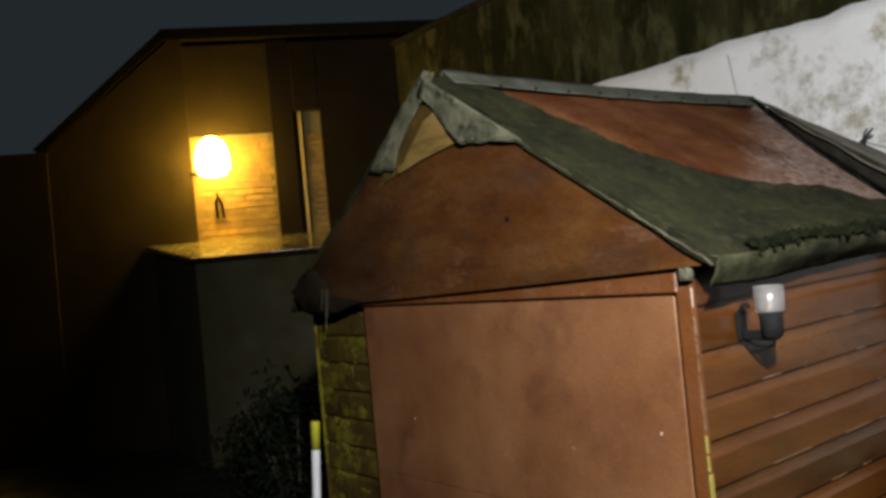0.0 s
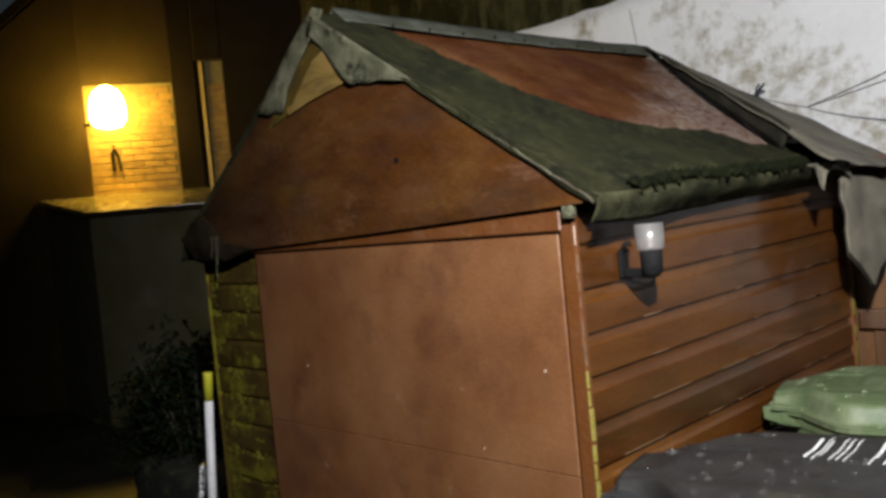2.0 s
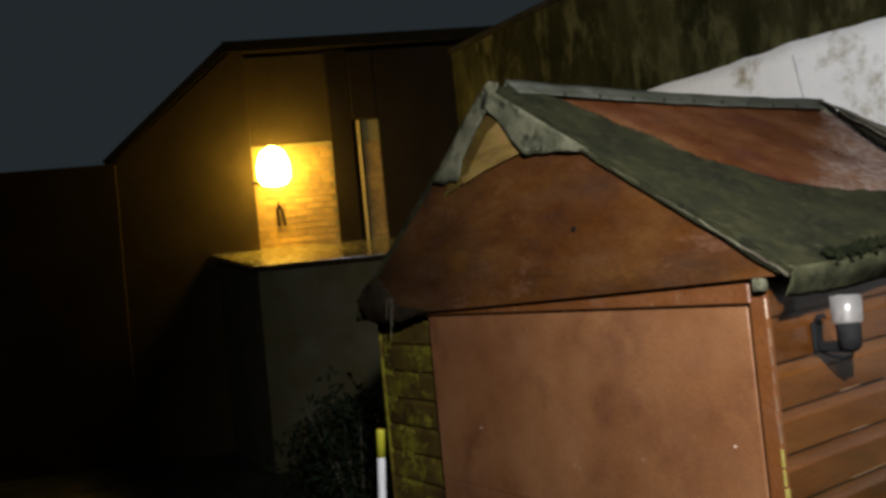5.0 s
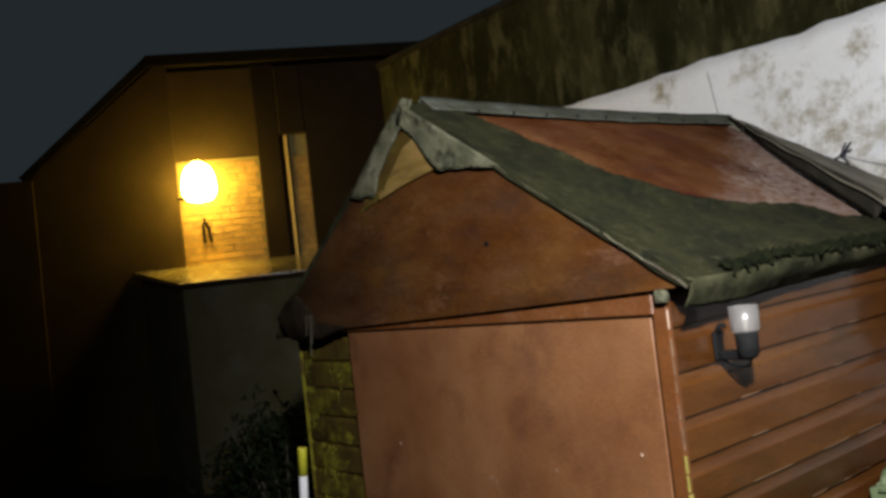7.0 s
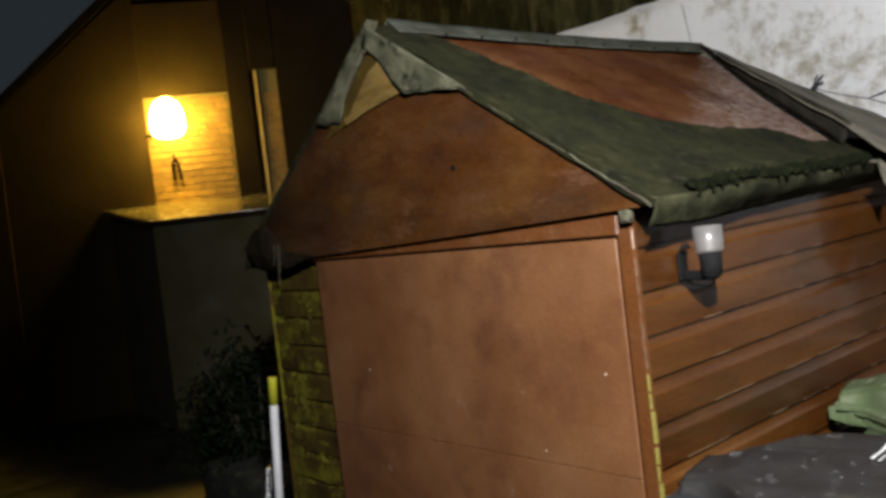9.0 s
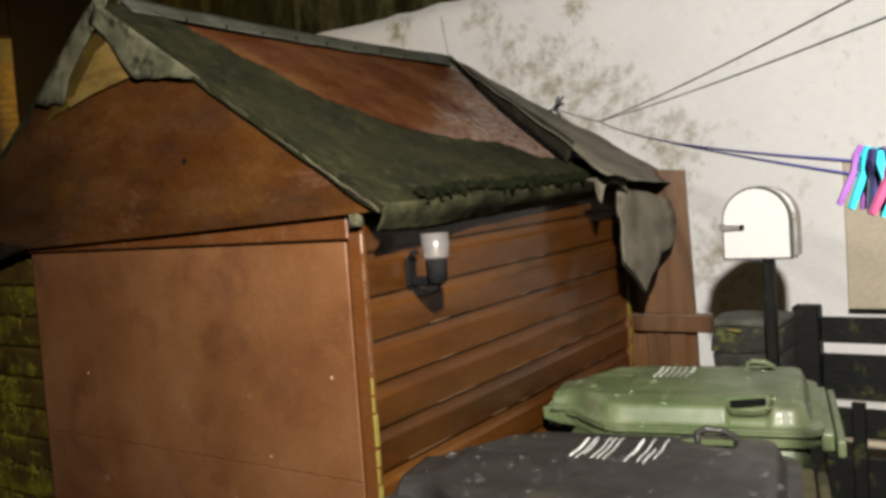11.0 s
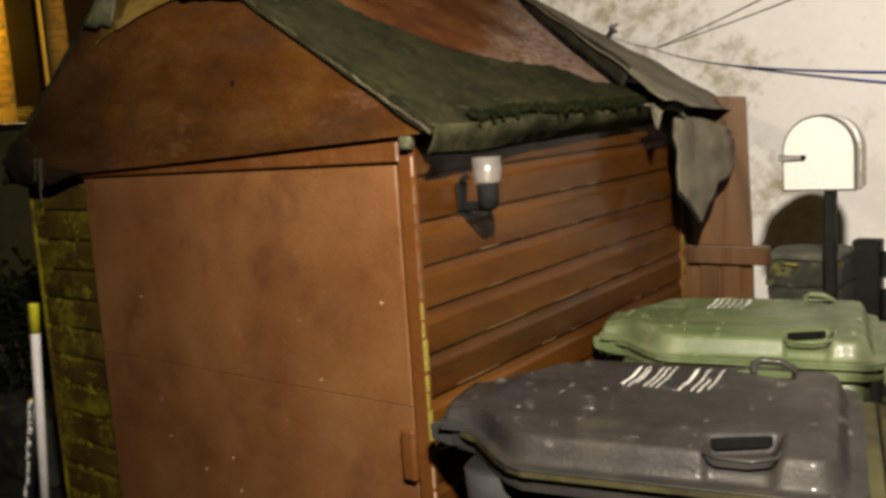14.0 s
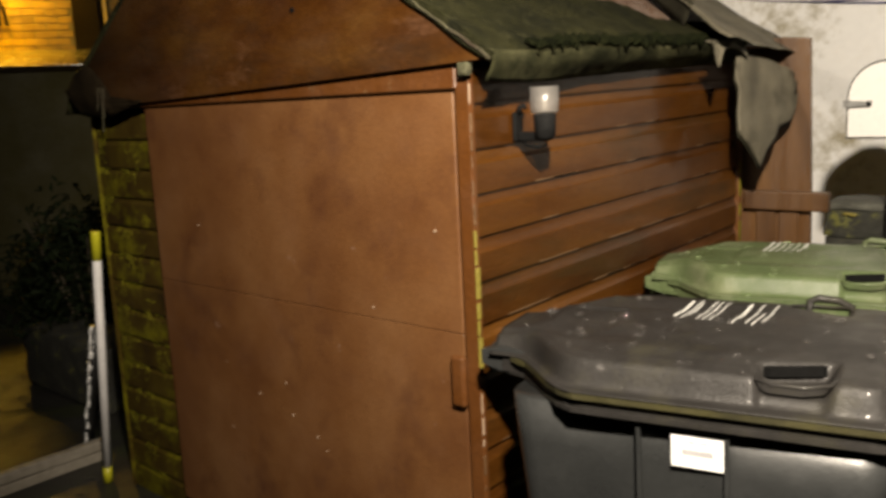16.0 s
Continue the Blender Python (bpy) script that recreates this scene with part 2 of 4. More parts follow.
M_PAPER = material("label_paper", [(0.75, 0.75, 0.74), (0.82, 0.82, 0.81)], 8, 0.45, 0.02, 60)
M_PRINT = material("label_print", [(0.28, 0.28, 0.29), (0.35, 0.35, 0.36)], 8, 0.6, 0.0, 60)
M_SLOT = material("hole_dark", [(0.003, 0.003, 0.003), (0.006, 0.006, 0.006)], 5, 0.9, 0.0, 50, spec=0.03)
M_BINRIM = material("dirty_rim", [(0.015, 0.014, 0.0072), (0.03, 0.027, 0.0117), (0.0425, 0.039, 0.0144)], 9, 0.6, 0.3, 120, spec=0.2)
M_CORD = material("blue_cord", [(0.012, 0.015, 0.085), (0.028, 0.032, 0.15)], 30, 0.55, 0.2, 200)
M_DARKCORD = material("dark_cord", [(0.02, 0.02, 0.03), (0.05, 0.05, 0.07)], 30, 0.7, 0.2, 200)
M_PURPLE = material("purple_plastic", [(0.0726, 0.02118, 0.1089), (0.09075, 0.03025, 0.1301)], 8, 0.3, 0.05, 90)
M_TURQ = material("turquoise_plastic", [(0.0039, 0.1638, 0.2145), (0.0078, 0.195, 0.2457)], 8, 0.3, 0.05, 90)
M_NAVY = material("navy_plastic", [(0.008, 0.008, 0.03), (0.015, 0.015, 0.05)], 8, 0.35, 0.05, 90)
M_PINK = material("pink_plastic", [(0.162, 0.0216, 0.0594), (0.1782, 0.0297, 0.0702)], 8, 0.3, 0.05, 90)
M_BEIGE = material("beige_board", [(0.50, 0.44, 0.33), (0.58, 0.51, 0.39)], 2.5, 0.6, 0.1, 40)
M_POLE = material("pole_white", [(0.56, 0.55, 0.55), (0.66, 0.65, 0.65)], 9, 0.4, 0.05, 80)
M_POLEY = material("pole_yellow", [(0.42, 0.40, 0.02), (0.52, 0.5, 0.04)], 9, 0.35, 0.05, 80)
M_GROUND = material("wet_concrete", [(0.01103, 0.01071, 0.00945), (0.0189, 0.01795, 0.01575), (0.02835, 0.02709, 0.02363)], 1.6, 0.4, 0.6, 45, stain=(0.03, 0.034, 0.015), stain_scale=2.0)
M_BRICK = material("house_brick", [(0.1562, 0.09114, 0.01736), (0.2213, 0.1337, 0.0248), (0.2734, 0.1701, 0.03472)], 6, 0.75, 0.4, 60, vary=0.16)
# house render made lighter, to hold the haze of glow round the lamp
M_WING = material("dark_render_with_glow", [(0.023, 0.0148, 0.0036), (0.040, 0.026, 0.0065)], 1.5, 0.85, 0.4, 30, spec=0.15)
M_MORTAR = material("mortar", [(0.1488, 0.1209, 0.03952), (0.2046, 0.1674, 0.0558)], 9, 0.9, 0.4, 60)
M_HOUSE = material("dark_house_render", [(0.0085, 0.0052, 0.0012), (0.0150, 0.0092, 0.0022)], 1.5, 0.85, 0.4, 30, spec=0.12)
M_ROOF = material("wet_roofing", [(0.05, 0.045, 0.035), (0.09, 0.08, 0.06)], 5, 0.20, 0.35, 25, coat=0.5)
M_ROOFTILE = material("roof_covering", [(0.006685, 0.005265, 0.00243), (0.01114, 0.008705, 0.003888)], 4, 0.8, 0.5, 30, spec=0.05)
M_EXT = material("grey_green_render", [(0.03465, 0.02963, 0.007276), (0.04505, 0.03868, 0.009702)], 1.6, 0.85, 0.3, 30)
M_VERGE = material("verge_lichen", [(0.020, 0.0165, 0.006), (0.037, 0.033, 0.0145), (0.075, 0.070, 0.036)], 14, 0.9, 0.5, 120, stain=(0.018, 0.010, 0.003), stain_scale=5.0, stain_cut=(0.48, 0.62))
M_MOSSY = material("yellow_moss", [(0.056, 0.0504, 0.00448), (0.1232, 0.112, 0.01008), (0.1904, 0.168, 0.01568)], 14, 0.95, 0.8, 160, spec=0.1)
M_CAPSTONE = material("grey_capstone", [(0.025, 0.025, 0.019), (0.055, 0.055, 0.044), (0.10, 0.10, 0.082)], 14, 0.85, 0.6, 70)
# lamp's yellow light put into the window post's own colour
M_POSTGLOW = material("lamplit_post", [(0.34, 0.24, 0.035), (0.44, 0.32, 0.05)], 6, 0.5, 0.2, 40)
M_SPECK = material("pale_speck", [(0.24, 0.16, 0.11), (0.33, 0.24, 0.17)], 20, 0.6, 0.2, 90)
M_SODIUM = glow("sodium_glow", (1.0, 0.64, 0.10), 42.0)
M_LEAF = material("leaf_green", [(0.0044, 0.008, 0.0024), (0.01, 0.016, 0.005)], 10, 0.75, 0.2, 60, spec=0.12)

M_TWIG = material("twig", [(0.04, 0.03, 0.02), (0.07, 0.055, 0.035)], 14, 0.8, 0.4, 60)
M_TIMBER = material("pale_timber", [(0.204, 0.18, 0.144), (0.288, 0.258, 0.21)], 6, 0.7, 0.4, 50, stretch=(1, 4, 4))
M_SACK = material("black_sack", [(0.006, 0.006, 0.006), (0.014, 0.014, 0.014)], 6, 0.35, 0.4, 30)
M_GLASS = glass_material("clear_glass", (0.38, 0.36, 0.34), 0.28)


def roof_deck_material():
    """Orange-brown roof boarding, blotched pale over its lower rear part."""
    mat = material("roof_deck", grain_mix=0.7, colours=[(0.036, 0.0092, 0.0020), (0.078, 0.0280, 0.0078), (0.112, 0.048, 0.0160)], scale=3.0, rough=0.38, bump=0.35, fine=50, stain=(0.045, 0.01, 0.003), stain_scale=2.6, stain_cut=(0.46, 0.66))
    nt = mat.node_tree
    n, l = nt.nodes, nt.links
    bsdf = n["Principled BSDF"]
    old = bsdf.inputs["Base Color"].links[0].from_socket
    tc = n.new("ShaderNodeTexCoord")
    sep = n.new("ShaderNodeSeparateXYZ")
    l.new(tc.outputs["Object"], sep.inputs[0])
    ma = n.new("ShaderNodeMath")
    ma.operation = "MULTIPLY_ADD"
    ma.inputs[1].default_value = 1.74
    l.new(sep.outputs[0], ma.inputs[0])
    l.new(sep.outputs[1], ma.inputs[2])
    def noisy(scale):
        nz = n.new("ShaderNodeTexNoise")
        nz.inputs["Scale"].default_value, nz.inputs["Detail"].default_value, nz.inputs["Roughness"].default_value = scale, 6.0, 0.65
        l.new(tc.outputs["Object"], nz.inputs["Vector"])
        return nz.outputs["Fac"]

    def ranged(sock, a, b):
        mr = n.new("ShaderNodeMapRange")
        mr.inputs[1].default_value, mr.inputs[2].default_value = a, b
        l.new(sock, mr.inputs[0])
        return mr.outputs[0]

    ad = n.new("ShaderNodeMath")
    ad.operation = "MULTIPLY_ADD"
    ad.inputs[1].default_value = 0.6
    l.new(noisy(7.0), ad.inputs[0])
    l.new(ma.outputs[0], ad.inputs[2])
    both = n.new("ShaderNodeMath")
    both.operation = "MULTIPLY"
    l.new(ranged(ad.outputs[0], 0.48, 0.80), both.inputs[0])
    l.new(ranged(noisy(38.0), 0.36, 0.60), both.inputs[1])
    mr = both
    mx = n.new("ShaderNodeMix")
    mx.data_type = "RGBA"
    l.new(mr.outputs[0], mx.inputs[0])
    l.new(old, mx.inputs[6])
    mx.inputs[7].default_value = (0.19, 0.145, 0.12, 1)
    l.new(mx.outputs[2], bsdf.inputs["Base Color"])
    return mat


M_DECK = roof_deck_material()


# ---- building helpers ----
def part(name, bm, mat, parent=None, label="", smooth=False):
    me = bpy.data.meshes.new(name)
    bmesh.ops.recalc_face_normals(bm, faces=bm.faces)
    bm.to_mesh(me)
    bm.free()
    me.materials.append(mat)
    if smooth:
        for p in me.polygons:
            p.use_smooth = True
    ob = new(name, me)
    ob.parent = parent
    if label:
        tagged(ob, label)
    return ob


def thing(name, label, category, m=None, group="", kind=""):
    ob = new(name)
    ob.empty_display_size = 0.1
    if m is not None:
        ob.matrix_world = m
    return tagged(ob, label, category, group, kind)


def box(lo, hi, bevel=0.0, bm=None, seg=1):
    bm = bm or bmesh.new()
    c = [(a + b) / 2 for a, b in zip(lo, hi)]
    d = [abs(b - a) for a, b in zip(lo, hi)]
    v = bmesh.ops.create_cube(bm, size=1.0, matrix=Matrix.Translation(c) @ Matrix.Diagonal((*d, 1)))["verts"]
    if bevel:
        e = list({e for w in v for e in w.link_edges})
        bmesh.ops.bevel(bm, geom=e, offset=bevel, segments=seg, affect="EDGES", profile=0.5)
    return bm


def prism(pts, place, w0, w1, bm=None):
    """A polygon (u, v) drawn out from w0 to w1; place(u, v, w) gives the point."""
    bm = bm or bmesh.new()
    a = [bm.verts.new(place(u, v, w0)) for u, v in pts]
    b = [bm.verts.new(place(u, v, w1)) for u, v in pts]
    bm.faces.new(a)
    bm.faces.new(b[::-1])
    for i in range(len(pts)):
        j = (i + 1) % len(pts)
        bm.faces.new((a[i], b[i], b[j], a[j]))
    return bm


def tube(pts, r, seg=8, bm=None, r1=None):
    bm = bm or bmesh.new()
    pts = [Vector(p) for p in pts]
    rings = []
    for i, p in enumerate(pts):
        d = (pts[min(i + 1, len(pts) - 1)] - pts[max(i - 1, 0)]).normalized()
        s = d.cross(Vector((0, 0, 1)) if abs(d.z) < 0.95 else Vector((1, 0, 0))).normalized()
        u = s.cross(d)
        k = r if r1 is None else r + (r1 - r) * i / (len(pts) - 1)
        rings.append([bm.verts.new(p + k * (math.cos(2 * math.pi * j / seg) * s + math.sin(2 * math.pi * j / seg) * u)) for j in range(seg)])
    for a, b in zip(rings, rings[1:]):
        for j in range(seg):
            bm.faces.new((a[j], a[(j + 1) % seg], b[(j + 1) % seg], b[j]))
    bm.faces.new(rings[0])
    bm.faces.new(rings[-1][::-1])
    return bm


def lathe(profile, seg=20, bm=None, centre=(0, 0, 0)):
    bm = bm or bmesh.new()
    c = Vector(centre)
    rings = [[bm.verts.new(c + Vector((r * math.cos(2 * math.pi * j / seg), r * math.sin(2 * math.pi * j / seg), z))) for j in range(seg)] for r, z in profile]
    for a, b in zip(rings, rings[1:]):
        for j in range(seg):
            bm.faces.new((a[j], a[(j + 1) % seg], b[(j + 1) % seg], b[j]))
    bm.faces.new(rings[0][::-1])
    bm.faces.new(rings[-1])
    return bm


def sheet(nu, nv, place, thick, keep=None):
    """A curved sheet of some thickness over a grid in 0..1; keep(u, v) may leave cells out."""
    bm = bmesh.new()
    g = [[bm.verts.new(place(i / nu, j / nv)) for j in range(nv + 1)] for i in range(nu + 1)]
    for i in range(nu):
        for j in range(nv):
            if keep is None or keep((i + 0.5) / nu, (j + 0.5) / nv):
                bm.faces.new((g[i][j], g[i + 1][j], g[i + 1][j + 1], g[i][j + 1]))
    bmesh.ops.delete(bm, geom=[v for v in bm.verts if not v.link_faces], context="VERTS")
    bmesh.ops.recalc_face_normals(bm, faces=bm.faces)
    bmesh.ops.solidify(bm, geom=bm.faces[:], thickness=thick)
    return bm


def wob(x, y=0.0, z=0.0, s=1.0):
    return noise.noise(Vector((x * s, y * s, z * s)))


def steps(x, table):
    """Piecewise linear through (x, y) pairs."""
    return float(np.interp(x, [a for a, b in table], [b for a, b in table]))


# ---- ground and walls that close the place ----
def ground():
    bm = bmesh.new()
    bmesh.ops.create_grid(bm, x_segments=60, y_segments=60, size=1.0, matrix=Matrix.Diagonal((120, 120, 1, 1)))
    tagged(part("ground", bm, M_GROUND), "dark wet concrete yard ground", "ground", kind="structure")


ground()


def wall_far():
    """The tall neighbouring wall: bare render above, white paint below."""
    bm = box((-6.98, 4.115, 0.0), (6.0, 4.40, 4.40))
    tall = tagged(part("wall_north", bm, M_RENDER), "tall streaked olive-brown bare rendered wall", "wall", kind="structure")

    def face(u, v):
        x = -6.97 + 12.97 * u
        top = 3.24 + 0.035 * wob(x, 0, 0, 1.4) + 0.02 * wob(x, 3, 0, 5)
        return (x, 4.095 + 0.006 * wob(x, v * 3, 0, 2.0), top * v)

    part("coping", box((-6.98, 4.08, 4.402), (6.0, 4.44, 4.47), 0.01), M_UNDER, tall, "black coping along the wall top")
    coat = part("white_coat", sheet(220, 24, face, -0.018), M_WHITE, tall, "white painted render with grey mould stains", True)
    for x, z0, z1 in ((-2.47, 2.72, 3.15),):
        bm = tube([(x + 0.02 * k * 0.5, 4.088, z1 + (z0 - z1) * k / 6) for k in range(7)], 0.005, 5)
        part("crack", bm, M_CRACK, tall)
    return tall


wall_far()
tagged(part("wall_south", box((-12, -5.2, 0), (7, -4.9, 6)), M_HOUSE), "plain dark rendered wall closing the yard", "wall", kind="structure")
tagged(part("wall_east", box((5.8, -4.9, 0), (6.05, 4.1, 6)), M_HOUSE), "plain dark rendered wall closing the yard", "wall", kind="structure")

# ---- the shed ----
RX, RZ = -0.945, 2.345          # ridge
EX, EZ = 0.098, 1.668           # eaves
SLOPE = math.hypot(EX - RX, RZ - EZ)
DX, DZ = (EX - RX) / SLOPE, (EZ - RZ) / SLOPE
NX, NZ = -DZ, DX
RISE = 0.026                    # the side leans up to the rear
LEN = 1.62                      # side wall
FRONT_L = -1.93
Y0, Y1 = -0.075, 1.80           # verges


def on_roof(s, y, h=0.0):
    return (RX + DX * s + NX * h, y, RZ + DZ * s + NZ * h + RISE * max(0.0, y) * s / SLOPE)


def felt_edge(y):
    return steps(y, ((-0.1, -0.05), (0.09, -0.02), (0.15, 0.09), (0.27, 0.36), (0.37, 0.62), (0.52, 0.79), (0.73, 0.89), (0.95, 0.92), (1.12, 1.06), (1.8, 1.12)))


def build_shed():
    shed = thing("garden_shed", "old red-brown wooden shed with torn green felt roof", "shed")
    # carcass behind the cladding
    part("side_frame", box((-0.05, 0.02, 0.0), (-0.020, LEN, 1.66)), M_TRIM, shed)
    part("left_wall", box((FRONT_L, 0.02, 0.0), (FRONT_L + 0.03, LEN, 1.66)), M_MOSSBOARD, shed, "mossy boarded side wall")
    part("rear_wall", box((FRONT_L + 0.03, LEN - 0.03, 0.0), (-0.05, LEN, 1.66)), M_TRIM, shed)
    part("front_frame", box((FRONT_L + 0.03, 0.022, 0.0), (-0.05, 0.045, 1.66)), M_TRIM, shed)
    # door of two sheets
    door = part("door", box((-1.512, -0.024, 0.955), (-0.042, 0.018, 1.583), 0.0025), M_DOOR, shed, "flat red-brown painted boarded door, closed")
    part("lower_panel", box((-1.512, -0.0232, 0.08), (-0.042, 0.018, 0.9538), 0.0015), M_DOOR, door)
    part("turn_button", box((-0.075, -0.046, 0.76), (-0.03, -0.024, 0.90), 0.008, seg=2), M_TRIM, door, "wooden turn button")
    rnd = random.Random(21)
    for k in range(10):
        x, z, r = rnd.uniform(-1.45, -0.12), rnd.uniform(0.45, 1.5), rnd.uniform(0.002, 0.005)
        part("paint_speck", tube([(x, -0.0255, z), (x, -0.0235, z)], r, 7), M_SPECK, door)
    # frame
    part("header", box((FRONT_L - 0.01, -0.037, 1.588), (-0.022, 0.02, 1.652), 0.004), M_TRIM, shed)
    part("corner_post", box((-0.030, -0.032, 0.0), (0.018, -0.0125, 1.655), 0.005, seg=2), M_TRIM, shed, "painted corner post with worn edges")
    part("corner_trim", box((-0.0395, -0.014, 0.0), (-0.0315, 0.016, 1.586), 0.003), M_BOARD, shed)
    rnd = random.Random(4)
    z = 1.235
    while z > 0.93:
        h = rnd.uniform(0.03, 0.085)
        part("peeled_patch", box((0.0150, -0.0345, z - h), (0.0205, -0.024 + rnd.uniform(-0.004, 0.006), z), 0.0008), M_YELLOW, shed, "bare yellow wood where paint peeled")
        z -= h + rnd.uniform(0.002, 0.014)
    z = 1.60
    while z > 0.10:
        h = rnd.uniform(0.008, 0.06)
        if not 0.92 < z < 1.25:
            part("paint_chip", box((0.0165, -0.0335, z - h), (0.0198, -0.0310 + 0.006 * rnd.random(), z), 0.0006), M_SPECK if rnd.random() < 0.45 else M_WORNSHINE, shed)
        z -= h + rnd.uniform(0.004, 0.035)
    part("corner_bracket", box((0.0, -0.056, 1.618), (0.034, -0.034, 1.652), 0.006, seg=2), M_GREYFELT, shed, "pale grey corner block")
    # gable panel, hung a little in front of the header
    over = 0.012
    gy0, gy1 = -0.054, -0.034
    L2 = RX - (EX - RX) - 0.005
    pts = [(EX - 0.006, 1.655)]
    pts += [(EX - 0.006 - (EX - L2) * k / 10, steps(EX - 0.006 - (EX - L2) * k / 10, ((-1.95, 1.598), (-1.46, 1.604), (-0.64, 1.628), (0.09, 1.655))) + 0.003 * wob(k, 2)) for k in range(1, 10)]
    pts += [(L2 + 0.06, 1.60), (L2 + 0.045, EZ - 0.01), (L2 + 0.09, EZ + 0.05), (RX, RZ - over), (EX - 0.006, EZ - over)]
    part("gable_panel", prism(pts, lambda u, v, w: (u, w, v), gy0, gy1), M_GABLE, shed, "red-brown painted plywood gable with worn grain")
    part("gable_nail", tube([(-0.60, gy0 - 0.004, 1.835), (-0.60, gy0 + 0.01, 1.835)], 0.008, 8), M_SLOT, shed)
    # sodden felt that droops over the low corner
    def droop(u, v):
        x = L2 - 0.012 + 0.53 * u
        top = 1.675 + 0.10 * math.sin(math.pi * min(1, u * 1.6)) - 0.065 * u
        low = steps(u, ((0, 1.66), (0.05, 1.61), (0.14, 1.575), (0.35, 1.556), (0.6, 1.560), (0.85, 1.588), (1, 1.606))) + 0.006 * wob(u * 14, 2)
        return (x + 0.01 * v * wob(u * 5, 1), gy0 - 0.006 - 0.030 * math.sin(math.pi * v) * math.sin(math.pi * min(1, u + 0.12)) - 0.006 * wob(u * 8, v * 4), top + (low - top) * v)

    part("drooping_felt", sheet(40, 10, droop, 0.005), M_DROOP, shed, "sodden dark felt drooping over the low corner", True)
    for k, (x, ln) in enumerate(((-1.668, 0.16), (-1.650, 0.11), (-1.69, 0.08))):
        part("frayed_strand", tube([(x + 0.012 * wob(k, q) - 0.004 * q, -0.096 - 0.001 * k, 1.665 - ln * q / 5) for q in range(6)], 0.0022, 5), M_VERGE, shed, "pale frayed strand of felt")
    # torn felt over the apex
    ap = gy0 - 0.004
    part("apex_wood", prism([(-1.10, 2.085), (-0.78, 2.105), (-0.83, 2.18), (-0.90, 2.225), (-0.97, 2.20)], lambda u, v, w: (u, w, v), ap - 0.006, gy0), M_BAREWOOD, shed, "bare yellow wood at the gable peak")
    part("apex_wood", prism([(-1.14, 2.075), (-1.00, 2.10), (-0.80, 2.103), (-0.99, 2.078), (-1.13, 2.05)], lambda u, v, w: (u, w, v), ap - 0.008, gy0), M_BAREWOOD, shed)
    part("apex_dirt", prism([(-1.27, 2.02), (-1.12, 2.06), (-1.03, 2.085), (-0.93, 2.16), (-0.90, 2.26), (-1.01, 2.25), (-1.14, 2.16)], lambda u, v, w: (u, w, v), ap - 0.003, gy0 - 0.0005), M_MOSSBOARD, shed, "greenish dirt on bare wood")

    def left_patch(u, v):
        zz = 2.368 - 0.285 * v
        xo = RX - (2.352 - zz) * (EX - RX) / (RZ - EZ) * (1.02 - 0.13 * v) - 0.008
        w = 0.055 + 0.10 * v + 0.012 * math.sin(v * 7) + 0.008 * wob(v * 7, 1)
        return (xo + w * u + 0.006 * wob(u * 3, v * 6), ap - 0.013 - 0.002 * math.sin(u * 6 + v * 7) - 0.003 * wob(u * 7, v * 9, 2), zz - 0.02 * u - 0.015 * v * wob(u * 9, 3))

    part("apex_felt", sheet(8, 16, left_patch, 0.004), M_GREYFELT, shed, "torn grey felt folded over the gable peak", True)

    def right_patch(u, v):
        x = -0.94 + 0.45 * v
        top = RZ - 0.004 - (x - RX) * (RZ - EZ) / (EX - RX)
        deep = steps(v, ((0, 0.06), (0.12, 0.075), (0.30, 0.125), (0.40, 0.140), (0.46, 0.128), (0.7, 0.068), (1, 0.006))) + 0.005 * wob(v * 9, 4)
        return (x - 0.03 * u * (1 - v), ap - 0.014 - 0.004 * math.sin(v * 15 + u * 2) * u - 0.005 * wob(u * 4, v * 7), top + 0.012 - deep * u)

    part("apex_felt", sheet(8, 24, right_patch, 0.004), M_GREYFELT, shed, "", True)
    # roof boarding
    n = 5
    for k in range(n):
        s0, s1 = 0.02 + k * (SLOPE - 0.02) / n, 0.02 + (k + 1) * (SLOPE - 0.02) / n - 0.003

        def deck(u, v, s0=s0, s1=s1):
            y, s = Y0 + 0.02 + (Y1 - Y0 + 0.05) * u, s0 + (s1 - s0) * v
            sag = -0.02 * math.sin(math.pi * u) * math.sin(math.pi * min(1, s / 1.15))
            return on_roof(s, y, -0.006 + sag)

        part("deck_board", sheet(14, 4, deck, 0.012), M_DECK, shed, "bare orange-brown roof boarding, felt torn off" if k == 0 else "")
    part("left_deck", prism([(RX, RZ - 0.012), (RX - DX * SLOPE, RZ + DZ * SLOPE - 0.012), (RX - DX * SLOPE, RZ + DZ * SLOPE), (RX, RZ)], lambda u, v, w: (u, w, v), Y0 + 0.02, Y1 - 0.03), M_FELT, shed, "felted far roof slope")

    def left_edge(u, v):
        s = 0.42 + (SLOPE - 0.35) * u
        return (RX - DX * s + 0.004 * wob(u * 9, v), Y0 + 0.014 + 0.16 * v, RZ + DZ * s + 0.008 + 0.006 * wob(u * 14, v * 3) - 0.06 * max(0, u - 0.93) / 0.07)

    part("verge_felt", sheet(50, 5, left_edge, 0.008), M_FELT, shed, "", True)

    # the felt that is left on the near slope
    smax = SLOPE + 0.010

    def felt(u, v):
        y, s = Y0 + 0.016 + (Y1 - Y0 - 0.02) * u, smax * v
        h = 0.012 + 0.007 * wob(y, s, 0, 5) + 0.004 * wob(y, s, 2, 15)
        sag = -0.02 * math.sin(math.pi * u) * math.sin(math.pi * min(1, s / 1.15))
